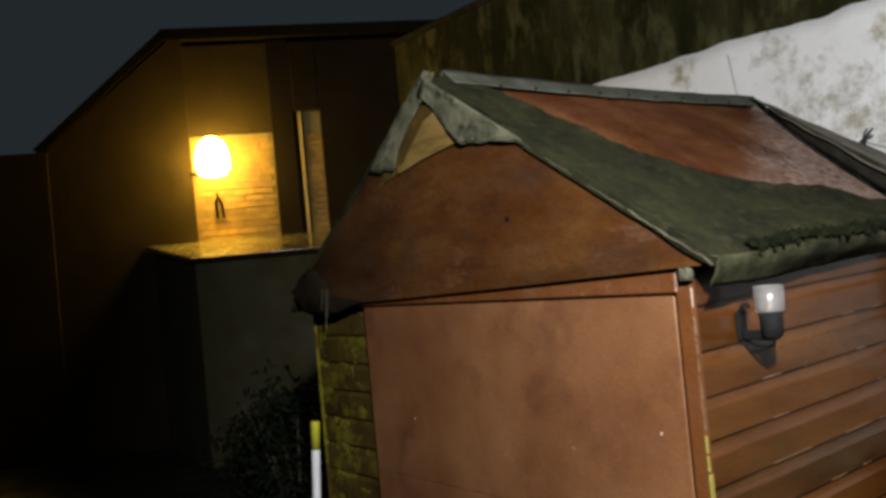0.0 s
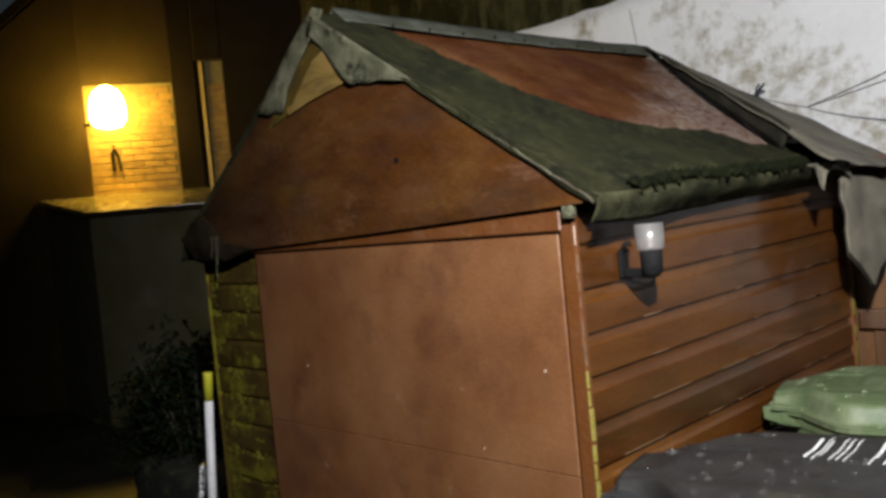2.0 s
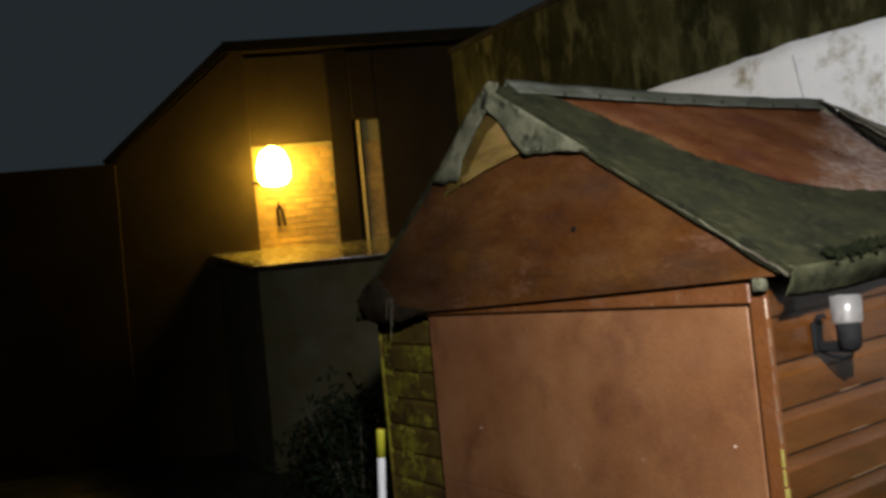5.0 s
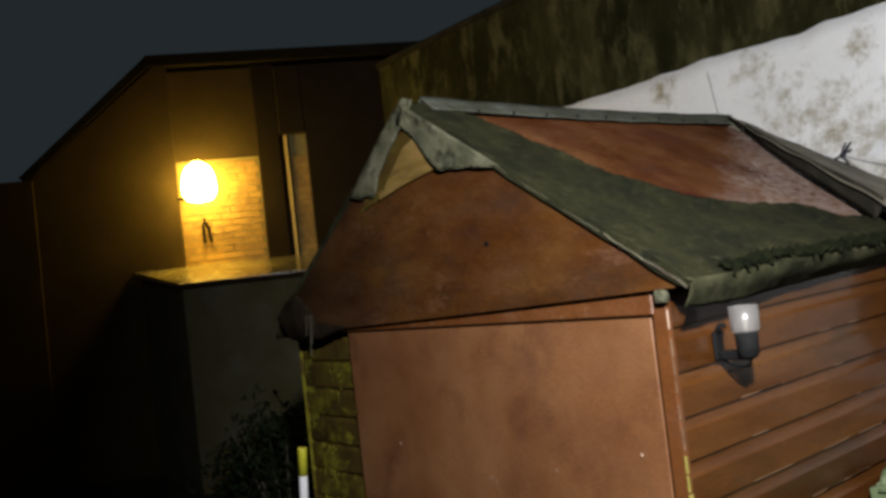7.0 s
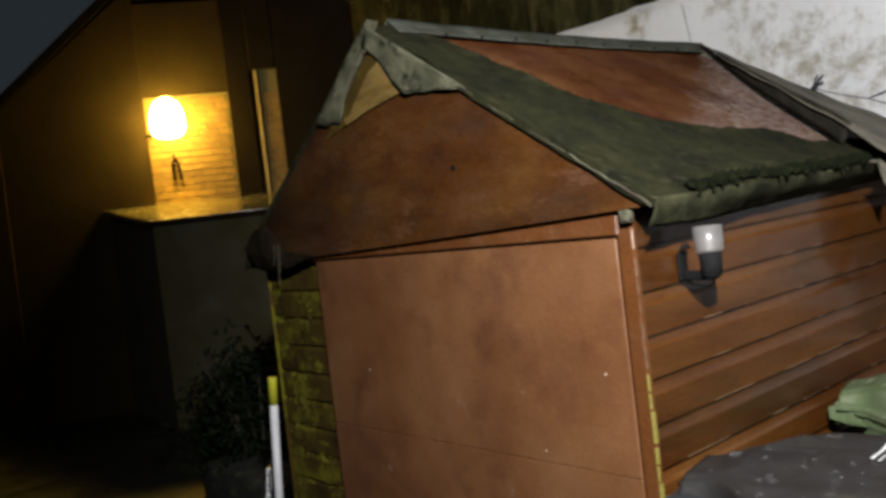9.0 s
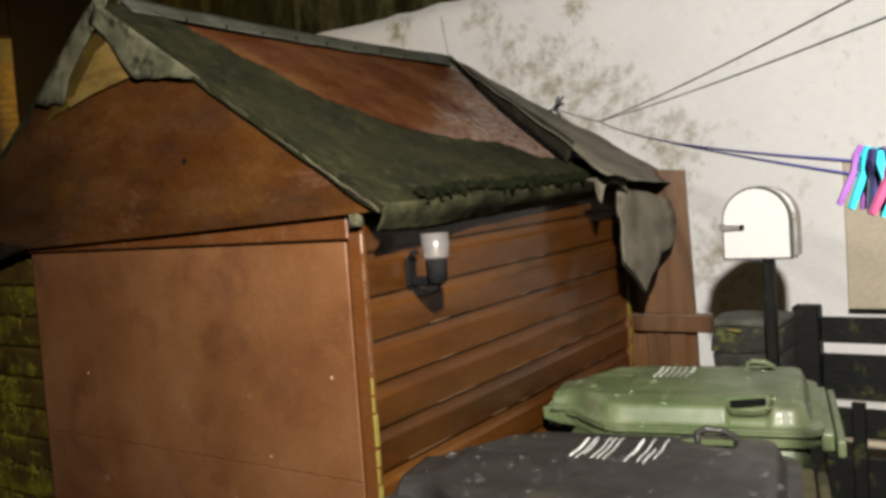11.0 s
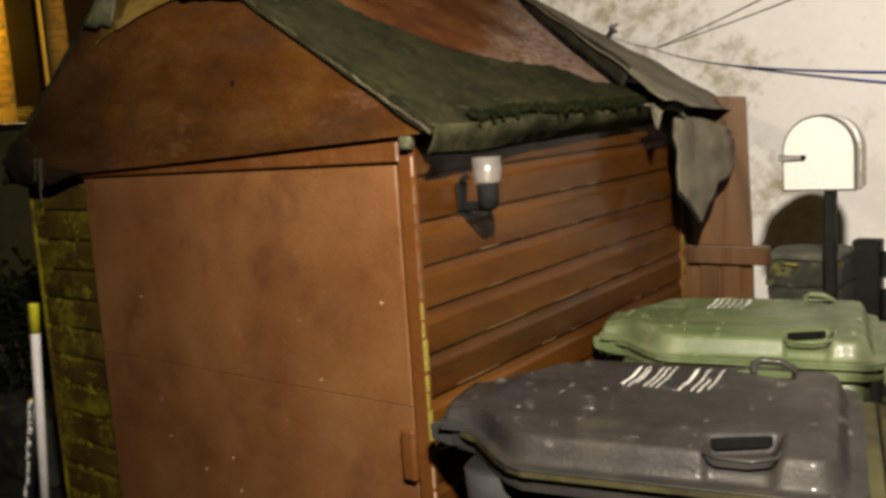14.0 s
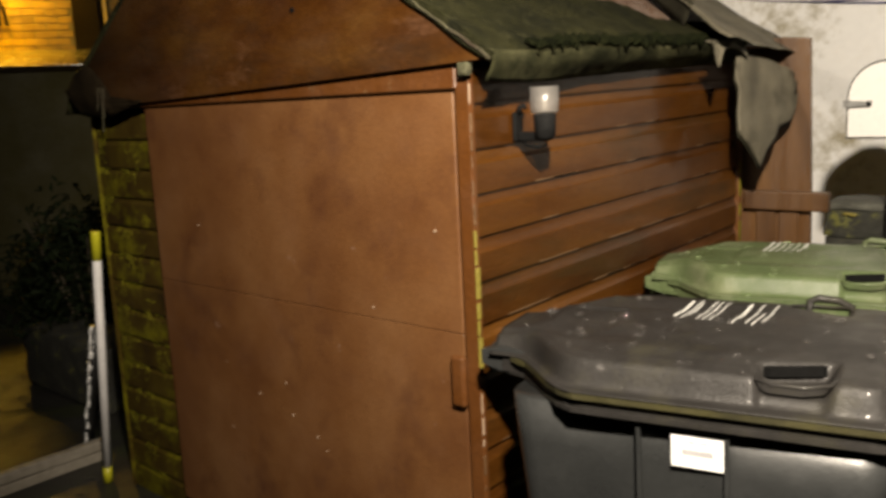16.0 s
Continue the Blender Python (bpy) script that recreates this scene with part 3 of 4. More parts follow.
        h += 0.026 * math.exp(-((s - 1.19 - 0.02 * wob(y, 0, 0, 4)) / 0.035) ** 2) * (0.5 + 0.9 * abs(wob(y, 7, 0, 6))) * min(1, max(0, (y - 0.12) / 0.25))
        near = s - felt_edge(y)
        if 0 < near < 0.08 and y > 0.1:
            h += 0.012 * (1 - near / 0.08) * (0.6 + wob(y, s, 5, 7))
        return on_roof(s, y, h + sag)

    part("roof_felt", sheet(150, 100, felt, 0.005, lambda u, v: smax * v > felt_edge(Y0 + (Y1 - Y0) * u) + 0.022 * wob(u * 18, v * 3) + 0.012 * wob(u * 50, v * 9)), M_FELT, shed, "green mineral roofing felt, torn and wrinkled", True)

    def skirt(u, v):
        y = Y0 + 0.016 + (1.45 - Y0) * u
        x0, _, z0 = on_roof(smax - 0.004, y, 0.012 + 0.006 * wob(y, smax, 0, 5))
        low = steps(y, ((-0.06, 1.606), (0.0, 1.602), (0.12, 1.597), (0.4, 1.608), (0.7, 1.622), (1.1, 1.636), (1.5, 1.65))) + 0.003 * wob(y, 3, 0, 6) + 0.002 * wob(y, 9, 0, 17)
        x1 = steps(y, ((-0.06, 0.092), (0.1, 0.072), (0.45, 0.045), (1.5, 0.030)))
        bow = 0.012 * math.sin(math.pi * min(1.0, v * 1.2))
        return (x0 + (x1 - x0) * v + bow + 0.004 * wob(y, v, 0, 9), y, z0 + (low - z0) * v)

    part("felt_skirt", sheet(120, 6, skirt, 0.004), M_DRIP, shed, "ragged grey-green felt drip edge", True)
    hook = [(0.012, 0.052, 0.933), (0.030, 0.060, 0.945), (0.036, 0.082, 0.939), (0.028, 0.096, 0.919)]
    part("rusty_hook", tube(hook, 0.0065, 8, r1=0.004), M_RUST, shed, "small rusty bent hook", True)
    # dark lumps that paint the band of shade along the fold
    bm = bmesh.new()
    rnd = random.Random(9)
    for _ in range(700):
        y = 0.10 + 1.15 * rnd.random()
        s = 1.236 + 0.014 * wob(y, 0, 0, 4) + rnd.gauss(0, 0.009)
        r = rnd.uniform(0.004, 0.011) * (0.6 + 0.6 * min(1, y))
        bmesh.ops.create_icosphere(bm, subdivisions=1, radius=r, matrix=Matrix.Translation(on_roof(s, y, 0.022 + 0.008 * rnd.random())) @ Euler((rnd.random() * 6, rnd.random() * 6, 0)).to_matrix().to_4x4() @ Matrix.Diagonal((1, 1.6, 0.7, 1)))
    tagged(part("moss_line", bm, M_FOLDSHADE, shed, "dark lumps for the shade along the felt fold"), kind="stuff")
    strip = [(0.04 + (SLOPE - 0.02) * k / 30, 0.010 + 0.003 * wob(k, 2, 0, 0.8)) for k in range(31)]
    strip += [(s, -0.013 - 0.005 * wob(s, 5, 0, 9)) for s, _ in reversed(strip)]
    part("verge_strip", prism(strip, lambda u, v, w: on_roof(u, w, v), -0.0665, -0.0545), M_FELT, shed, "weathered felt turned down over the verge")
    # pale lichen line along the verge edge
    rnd = random.Random(18)
    k = 0
    while k < 58:
        m = rnd.randint(4, 13)
        pts = []
        for q in range(k, min(60, k + m + 1)):
            s = 0.50 + (SLOPE - 0.48) * q / 59
            pts.append(on_roof(s, Y0 + 0.008 + 0.002 * wob(q, 1, 0, 0.7), -0.004 + 0.004 * wob(q, 4, 0, 0.6)))
        part("verge_lichen", tube(pts, 0.0014 + 0.0042 * (0.5 + 0.8 * rnd.random()) * (k / 60) ** 2, 6), M_VERGE, shed, "pale lichen on the felt's verge edge", True)
        k += m + rnd.randint(0, 2) + (4 if k < 25 else 0)

    # ridge cap
    def cap(u, v):
        y = Y0 + 0.10 + (Y1 - 0.01 - Y0) * u
        a = -0.075 + 0.155 * v
        return (RX + DX * a, y, RZ + 0.028 - 0.6 * abs(a) + 0.01 * math.exp(-(a / 0.02) ** 2) + 0.004 * wob(y, v, 0, 7) - 0.012 * math.sin(math.pi * u))

    part("ridge_cap", sheet(60, 8, cap, 0.006), M_RIDGE, shed, "grey felt ridge capping strip", True)
    for k in range(9):
        y = 0.22 + 0.17 * k + 0.03 * wob(k, 1)
        part("ridge_nail", tube([on_roof(0.075, y, 0.014), on_roof(0.075, y, 0.023)], 0.004, 7), M_SLOT, shed)
    part("cap_end", prism([(RX - 0.10, RZ - 0.09), (RX + 0.13, RZ - 0.10), (RX + 0.06, RZ - 0.02), (RX, RZ + 0.018), (RX - 0.05, RZ - 0.02)], lambda u, v, w: (u, w, v), Y1 + 0.0, Y1 + 0.085), M_FLAP, shed)
    # the peeled strip over the rear verge
    def flap(u, v):
        s = 0.03 + (SLOPE + 0.075) * u
        yin = steps(s, ((0, 1.80), (0.2, 1.70), (0.45, 1.52), (0.65, 1.40), (1.0, 1.22), (1.3, 1.00)))
        yout = 1.90 - 0.06 * u
        y = yin + (yout - yin) * v
        h = 0.02 + (0.055 * u + 0.02) * (1 - v) ** 1.5 + 0.012 * wob(s, v, 0, 5)
        return on_roof(s, y, h)

    part("loose_flap", sheet(40, 12, flap, 0.004), M_FLAP, shed, "loose grey felt strip lifted off the rear verge", True)

    # dark sheet from the strip's lifted edge down to the roof
    def roll(u, v):
        s = 0.18 + (SLOPE - 0.30) * u
        yin = steps(s, ((0, 1.80), (0.2, 1.70), (0.45, 1.52), (0.65, 1.40), (1.0, 1.22), (1.3, 1.00)))
        h = (0.055 * u + 0.038) * (1 - v) + 0.010
        return on_roof(s, yin + 0.012 + 0.03 * v, h)

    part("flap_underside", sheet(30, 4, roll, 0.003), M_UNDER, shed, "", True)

    # hanging ends at the rear corner
    def tongue(u, v):
        y = 0.98 + 0.30 * u
        low = steps(u, ((0, 0.005), (0.10, 0.03), (0.22, 0.092), (0.31, 0.03), (0.5, 0.02), (0.75, 0.03), (1, 0.06)))
        x0, _, z0 = on_roof(SLOPE + 0.05, y, 0.05)
        return (x0 + 0.02 * v + 0.012 * wob(u * 4, v * 2), y, z0 - low * v)

    part("hanging_felt", sheet(40, 10, tongue, 0.004), M_FLAP, shed, "pointed tongue of torn felt", True)

    def rag(u, v):
        top = 1.668 - 0.07 * u * u
        low = steps(u, ((0, 1.405), (0.05, 1.388), (0.30, 1.300), (0.38, 1.268), (0.47, 1.325), (0.60, 1.365), (0.66, 1.405), (0.86, 1.425), (0.97, 1.470), (1, 1.52)))
        return (0.152 + 0.057 * u + 0.014 * v + 0.012 * wob(u * 4, v * 3), 1.250 + 0.415 * u + 0.01 * wob(v * 5, u), top + (low - top) * v)

    part("hanging_felt", sheet(40, 16, rag, 0.004), M_FLAP, shed, "ragged hanging flap of torn felt", True)

    # darker copy of the rag, set just behind it and a little lower
    def rag_dark(u, v):
        x, y, z = rag(u, v)
        return (x - 0.008, y + 0.006, z - 0.010 * v - 0.003)

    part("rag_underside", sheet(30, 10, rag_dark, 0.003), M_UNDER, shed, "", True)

    # cladding boards, one by one
    pitch, rise = 0.1135, 0.022
    face = [(0.0105, 0.0), (0.0115, 0.004), (0.011, pitch * 0.66), (0.0085, pitch * 0.69), (0.0045, pitch * 0.76), (0.002, pitch * 0.86), (0.001, pitch * 0.995)]
    prof = [(-0.018, 0.0)] + face + [(-0.018, pitch * 0.995)]
    for k in range(14):
        z = 1.552 - pitch * k + (0.004 if k == 2 else 0.0)
        lay = lambda u, v, w, z=z: (u, w, v + z - pitch + rise * w)
        if k == 0:
            top = [(-0.018, pitch), (0.0105, pitch), (0.0115, pitch + 0.004), (0.011, pitch + 0.085), (-0.018, pitch + 0.085)]
            part("board", prism(top, lay, -0.012, LEN), M_BOARD, shed)
        bottom = [(u, max(v, -(z - pitch) + 0.002)) for u, v in prof]
        part("board", prism(bottom, lay, -0.012, LEN), M_BOARD, shed)
        # pale stretches along the board's lip: wear, and its wet highlight painted in
        rnd = random.Random(50 + k)
        for _ in range(8 if k else 2):
            y0 = rnd.uniform(0.03, 1.35)
            y1 = y0 + rnd.uniform(0.02, 0.20)
            lip = [(0.0116, 0.0010), (0.0122, 0.0014), (0.0122, 0.0038), (0.0116, 0.0048)]
            part("worn_lip", prism(lip, lay, y0, y1), M_WORNSHINE, shed, "pale wear and painted wet highlight along the board's lip")
    prof2 = [(0.010, 0.0), (-0.006, 0.0), (-0.009, 0.006), (-0.008, pitch * 0.8), (0.004, pitch * 0.97), (0.010, pitch * 0.97)]
    for k in range(14):
        z = 1.585 - pitch * (k + 1)
        j = 0.010 * wob(k, 5)

        bm = bmesh.new()
        xs = [FRONT_L - 0.012 + j + (-1.515 - FRONT_L + 0.012 - j) * i / 6 for i in range(7)]
        rows = [[bm.verts.new((x, 0.010 + u + 0.002 * wob(x * 7, z * 5, v * 9), v + z)) for u, v in prof2] for x in xs]
        for a, b in zip(rows, rows[1:]):
            for i in range(len(prof2)):
                bm.faces.new((a[i], a[(i + 1) % 6], b[(i + 1) % 6], b[i]))
        bm.faces.new(rows[0])
        bm.faces.new(rows[-1][::-1])
        part("board", bm, M_MOSSBOARD, shed, "moss-grown yellow-green boards beside the door" if k == 0 else "")
    rnd = random.Random(31)
    bm = bmesh.new()
    for _ in range(2600):
        x, z = FRONT_L + 0.40 * rnd.random() ** 1.5, rnd.uniform(0.1, 1.57)
        if wob(x * 7, z * 4, 3) + 0.12 < (x - FRONT_L) * (0.6 + 1.3 * max(0, z - 0.7)):
            continue
        r = rnd.uniform(0.003, 0.008)
        bmesh.ops.create_icosphere(bm, subdivisions=1, radius=r, matrix=Matrix.Translation((x, 0.003, z)) @ Euler((0, rnd.random() * 6, 0)).to_matrix().to_4x4() @ Matrix.Diagonal((1.7, 0.3, 1.0, 1)))
    tagged(part("moss_growth", bm, M_MOSSY, shed, "yellow-green moss crust on the boards", True), kind="stuff")
    part("side_strip", box((FRONT_L - 0.022, -0.010, 0.0), (FRONT_L - 0.013, 0.03, 1.60), 0.003), M_MOSSBOARD, shed)
    part("rear_strip", box((-0.01, LEN + 0.001, 0.0), (0.020, LEN + 0.03, 1.62), 0.004), M_TRIM, shed, "painted rear corner strip")
    for z, h in ((1.27, 0.05), (1.20, 0.07), (1.10, 0.05), (1.03, 0.08), (0.92, 0.06)):
        part("moss_patch", box((0.0195, LEN + 0.002, z - h), (0.0225, LEN + 0.012 + 0.1 * h, z), 0.001), M_MOSSY, shed, "yellow-green moss on the rear strip")
    return shed


build_shed()


# ---- lantern on the shed's side ----
def build_lantern():
    x, y, z = 0.0115, 0.165, 1.493
    t = thing("wall_lantern", "small black wall lantern with clear cylinder glass", "wall light", pose(x, y, z))
    part("backplate", box((0.0, -0.020, -0.048), (0.012, 0.020, 0.030), 0.006, seg=2), M_BLACKIRON, t)
    part("finial", tube([(0.008, 0, 0.026), (0.016, 0, 0.042), (0.026, 0.004, 0.046), (0.030, 0.004, 0.036)], 0.009, 8, r1=0.005), M_BLACKIRON, t, "", True)
    part("arm", box((0.010, -0.010, -0.046), (0.096, 0.010, -0.022), 0.005, seg=2), M_BLACKIRON, t)
    part("scroll", tube([(0.012, 0, -0.044), (0.04, 0, -0.058), (0.07, 0, -0.062), (0.094, 0, -0.056), (0.098, 0, -0.040)], 0.005, 6), M_BLACKIRON, t, "", True)
    c = (0.092, 0.0, 0.0)
    part("cup", lathe([(0.010, -0.046), (0.018, -0.042), (0.026, -0.034), (0.028, -0.012), (0.029, 0.022), (0.024, 0.024)], 20, centre=c), M_BLACKIRON, t, "black metal lamp cup", True)
    part("bulb", lathe([(0.006, 0.026), (0.008, 0.040), (0.009, 0.055), (0.006, 0.066), (0.002, 0.070)], 12, centre=c), M_CRACK, t, "pale unlit bulb", True)
    glass = part("shade", lathe([(0.030, 0.025), (0.036, 0.030), (0.037, 0.092), (0.034, 0.092), (0.033, 0.033), (0.027, 0.028)], 28, centre=c), M_GLASS, t, "clear ribbed glass cylinder", True)
    glass.visible_shadow = False


build_lantern()


# ---- wheeled bins ----
BIN_W, BIN_L = 0.352, 0.945          # half the lid's width, and its length from the hinge
BIN_F, BIN_T = 0.952, 0.054          # height of the lid's flange, and of its raised top above that


def soft(k):
    k = min(1.0, max(0.0, k))
    return k * k * (3 - 2 * k)


def lid_half(a):
    """Half the lid's width at a metres from the hinge: waisted towards the hinge, round at the front corners."""
    w = 0.165 + (BIN_W - 0.165) * soft((a - 0.05) / 0.24)
    r = 0.075
    if a > BIN_L - r:
        w += math.sqrt(max(0.0, r * r - (a - BIN_L + r) ** 2)) - r
    return w


def lid_z(a, b):
    """Height of the lid at a along and b across: flange, sloping shoulder, raised top with swages and two hollows."""
    w = 0.165 + (BIN_W - 0.165) * soft((a - 0.05) / 0.24)
    dx, dy, r = BIN_L - a, w - abs(b), 0.10
    d = r - math.hypot(r - dx, r - dy) if dx < r and dy < r else min(dx, dy)
    z = BIN_F + BIN_T * soft((d - 0.026) / 0.034) * (0.55 + 0.45 * soft(a / 0.16))
    inside = soft((d - 0.06) / 0.03)
    z += 0.010 * inside * (1 - (b / BIN_W) ** 2)
    long = soft((a - 0.10) / 0.05) * (1 - soft((a - 0.66) / 0.06))
    z += 0.004 * inside * long * math.exp(-((abs(b) - 0.205) / 0.030) ** 2)
    z -= 0.003 * inside * long * math.exp(-((abs(b) - 0.125) / 0.034) ** 2)
    z -= 0.006 * inside * soft((a - 0.13) / 0.02) * (1 - soft((a - 0.27) / 0.02)) * (abs(b) < 0.10)
    # a hollow on either side, open to the shoulder
    q = abs(b)
    inner = 0.212 - 0.35 * (a - 0.70)
    across = soft((q - inner) / 0.012) * (1 - soft((q - 0.306) / 0.02))
    along = soft((a - 0.643) / 0.014) * (1 - soft((a - 0.768) / 0.03))
    z -= 0.036 * across * along
    lip = math.exp(-((q - 0.312) / 0.008) ** 2) * soft((a - 0.63) / 0.03) * (1 - soft((a - 0.79) / 0.03))
    return z + 0.006 * lip


def outline(grow, a0=0.0, a1=BIN_L, n=40):
    """The lid's outline, grown by so much, as a polygon."""
    k = [a0 + (a1 - a0) * (1 - (1 - i / n) ** 2.2) for i in range(n + 1)]
    side = [(a + (grow if a > 0.5 else 0.0), lid_half(a) + grow) for a in k]
    return side + [(a, -b) for a, b in reversed(side)]


def build_bin(m, lid_mat, body_mat, marks, label, label_tag, has_sticker, mark_mat, seed):
    t = thing("wheeled_bin", label, "bin", m, group="wheeled bins beside the shed")
    front_mat = M_BINRIM if has_sticker else lid_mat
    flat = lambda u, v, w: (u, v, w)

    # the body tapers down and is set in under its rim
    def ring(z, k, inset=0.0):
        x0, x1, y1, r = 0.10 + 0.07 * k + inset, 0.905 - 0.13 * k - inset, 0.322 - 0.055 * k - inset, 0.06
        y0 = y1 - 0.035
        pts = []
        for cx, cy, a0 in ((x1 - r, y1 - r, 0), (x0 + r, y0 - r, 90), (x0 + r, -y0 + r, 180), (x1 - r, -y1 + r, 270)):
            pts += [(cx + r * math.cos(radians(a0 + a)), cy + r * math.sin(radians(a0 + a)), z) for a in (0, 22, 45, 68, 90)]
        return pts

    bm = bmesh.new()
    rings = [[bm.verts.new(p) for p in ring(*q)] for q in ((0.05, 1, 0.03), (0.07, 1), (0.45, 0.55), (0.80, 0.09), (0.90, 0.0))]
    for a, b in zip(rings, rings[1:]):
        for j in range(20):
            bm.faces.new((a[j], a[(j + 1) % 20], b[(j + 1) % 20], b[j]))
    bm.faces.new(rings[0][::-1])
    bm.faces.new(rings[-1])
    body = part("body", bm, body_mat, t, "", True)
    for s in (-1, 1):
        for a in (0.42, 0.60):
            part("rib", prism([(a - 0.006, 0.60), (a + 0.006, 0.60), (a + 0.004, 0.885), (a - 0.004, 0.885)], lambda u, v, w, s=s: (u, s * (0.315 + w - 0.055 * (0.885 - v) / 0.83), v), 0.0, 0.012), body_mat, body, "moulded upright rib")
    # rim under the lid, with its turned-down edge
    bm = prism(outline(-0.013, 0.03, BIN_L - 0.004), flat, 0.908, 0.945)
    part("rim", bm, lid_mat, t, "thick turned-down rim")
    part("rim_edge", prism(outline(-0.008, 0.05, BIN_L - 0.002), flat, 0.904, 0.913), lid_mat, t)
    for a0, a1, z0, z1, hw in ((BIN_L - 0.010, BIN_L + 0.030, 0.885, 0.938, 0.300), (BIN_L + 0.035, BIN_L + 0.062, 0.875, 0.925, 0.325)):
        part("front_lip", box((a0, -hw, z0), (a1, hw, z1), 0.008, seg=2), front_mat, t, "dirty front lip of the rim" if has_sticker else "")
    part("lip_web", box((BIN_L + 0.020, -0.29, 0.880), (BIN_L + 0.045, 0.29, 0.912), 0.004), M_SLOT, t)

    # the lid
    def lid(u, v):
        a = BIN_L * (1 - (1 - v) ** 1.35)
        b = lid_half(a) * math.copysign(1 - (1 - abs(2 * u - 1)) ** 1.15, u - 0.5)
        return (a, b, lid_z(a, b))

    cover = part("lid", sheet(110, 110, lid, 0.004), lid_mat, t, label_tag, True)
    part("lid_edge", prism(outline(0.001, 0.06), flat, 0.936, 0.9475), front_mat, cover)
    for s in (-1, 1):
        slot = [(0.655, 0.238), (0.668, 0.243), (0.765, 0.207), (0.772, 0.197), (0.760, 0.189), (0.662, 0.222)]
        part("hand_slot", prism([(a, s * b) for a, b in slot], flat, BIN_F + 0.037, BIN_F + BIN_T + 0.001), M_SLOT, cover, "dark slot of the hand hollow")
        rail = [(0.644, s * 0.232, BIN_F + 0.054), (0.640, s * 0.262, BIN_F + 0.051), (0.650, s * 0.300, BIN_F + 0.049), (0.680, s * 0.316, BIN_F + 0.047), (0.740, s * 0.317, BIN_F + 0.047), (0.785, s * 0.300, BIN_F + 0.051), (0.796, s * 0.262, BIN_F + 0.054)]
        part("hollow_edge", tube(rail, 0.004, 8), lid_mat, cover, "rounded wet edge of the hollow", True)
    loop = [(0.69, 0.295, BIN_F + 0.03), (0.69, 0.315, BIN_F + 0.058), (0.71, 0.322, BIN_F + 0.066), (0.76, 0.324, BIN_F + 0.062), (0.79, 0.316, BIN_F + 0.048), (0.79, 0.30, BIN_F + 0.03)]
    part("hand_loop", tube(loop, 0.010, 8), lid_mat, cover, "raised moulded hand loop", True)
    # hinges: arms of the lid over brackets of the body, one pin through all
    arm = [(-0.020, 0.925), (-0.026, 0.945), (-0.010, 0.962), (0.06, 0.976), (0.13, 0.998), (0.18, 1.004), (0.185, 0.975), (0.08, 0.940), (0.03, 0.915)]
    for b in (-0.082, 0.082):
        part("hinge_arm", prism(arm, lambda u, v, w: (u, w, v), b - 0.030, b + 0.030), lid_mat, cover, "hinge arm of the lid")
    pin = part("hinge_pin", tube([(-0.006, -0.122, 0.940), (-0.006, 0.122, 0.940)], 0.011, 10), body_mat, t, "", True)
    for s in (-1, 1):
        b = s * 0.135
        ear = [(-0.028, 0.918), (-0.030, 0.952), (0.02, 0.962), (0.125, 0.952), (0.130, 0.905), (0.06, 0.895)]
        bracket = part("handle_bracket", prism(ear, lambda u, v, w: (u, w, v), b - 0.012, b + 0.012), body_mat, t, "pale grey hinge bracket with a slot")
        part("bracket_slot", prism([(0.050, 0.926), (0.098, 0.922), (0.098, 0.928), (0.050, 0.932)], lambda u, v, w: (u, w, v), b + s * 0.0115, b + s * 0.013), M_SLOT, bracket)
    part("handle_bar", tube([(-0.010, -0.122, 0.905), (-0.010, 0.122, 0.905)], 0.013, 10), body_mat, t, "", True)
    # wheels
    for s in (-1, 1):
        w = part("wheel", tube([(0.13, s * 0.22 - 0.022, 0.10), (0.13, s * 0.22 + 0.022, 0.10)], 0.10, 24), M_DARKEDGE, t, "black rubber wheel")
        part("hub", tube([(0.13, s * 0.22 - 0.025, 0.10), (0.13, s * 0.22 + 0.025, 0.10)], 0.045, 16), M_BINBODY, w)
    part("axle", tube([(0.13, -0.24, 0.10), (0.13, 0.24, 0.10)], 0.012, 8), M_STEEL, t)
    # hand-painted strokes on the lid, unreadable, as bars
    for a, b, ln, wide in marks:
        wd = 0.5 * wide
        bm = bmesh.new()
        vs = []
        for k in range(7):
            aa, bb = a + 0.10 * ln * k / 6, b + ln * k / 6
            vs.append([bm.verts.new((aa + e * wd / 2, bb, lid_z(aa + e * wd / 2, bb) + dz)) for e, dz in ((-1, 0.0015), (1, 0.0015), (1, 0.0025), (-1, 0.0025))])
        for p, q in zip(vs, vs[1:]):
            for i in range(4):
                bm.faces.new((p[i], p[(i + 1) % 4], q[(i + 1) % 4], q[i]))
        bm.faces.new(vs[0])
        bm.faces.new(vs[-1][::-1])
        part("paint_stroke", bm, mark_mat, cover, "white brushed stroke")
    # rain that lies on the lid in drops and short runs
    rnd = random.Random(seed)
    bm = bmesh.new()
    for k in range(150):
        a, u = rnd.uniform(0.06, 0.93), rnd.uniform(-0.96, 0.96)
        b = u * lid_half(a)
        if wob(a * 6, b * 6, 2) < -0.05 and k > 60:
            continue
        r = 0.0018 + 0.0062 * rnd.random() ** 2.5
        bmesh.ops.create_icosphere(bm, subdivisions=2 if r > 0.002 else 1, radius=r, matrix=Matrix.Translation((a, b, lid_z(a, b) + 0.0005)) @ Matrix.Rotation(rnd.gauss(0.2, 0.5), 4, "Z") @ Matrix.Diagonal((rnd.uniform(1, 2.2), 1, 0.95, 1)))
    rain = tagged(part("rain_water", bm, M_DROP, cover, "clear rain drops on the lid", True), kind="stuff")
    rain.visible_shadow = False
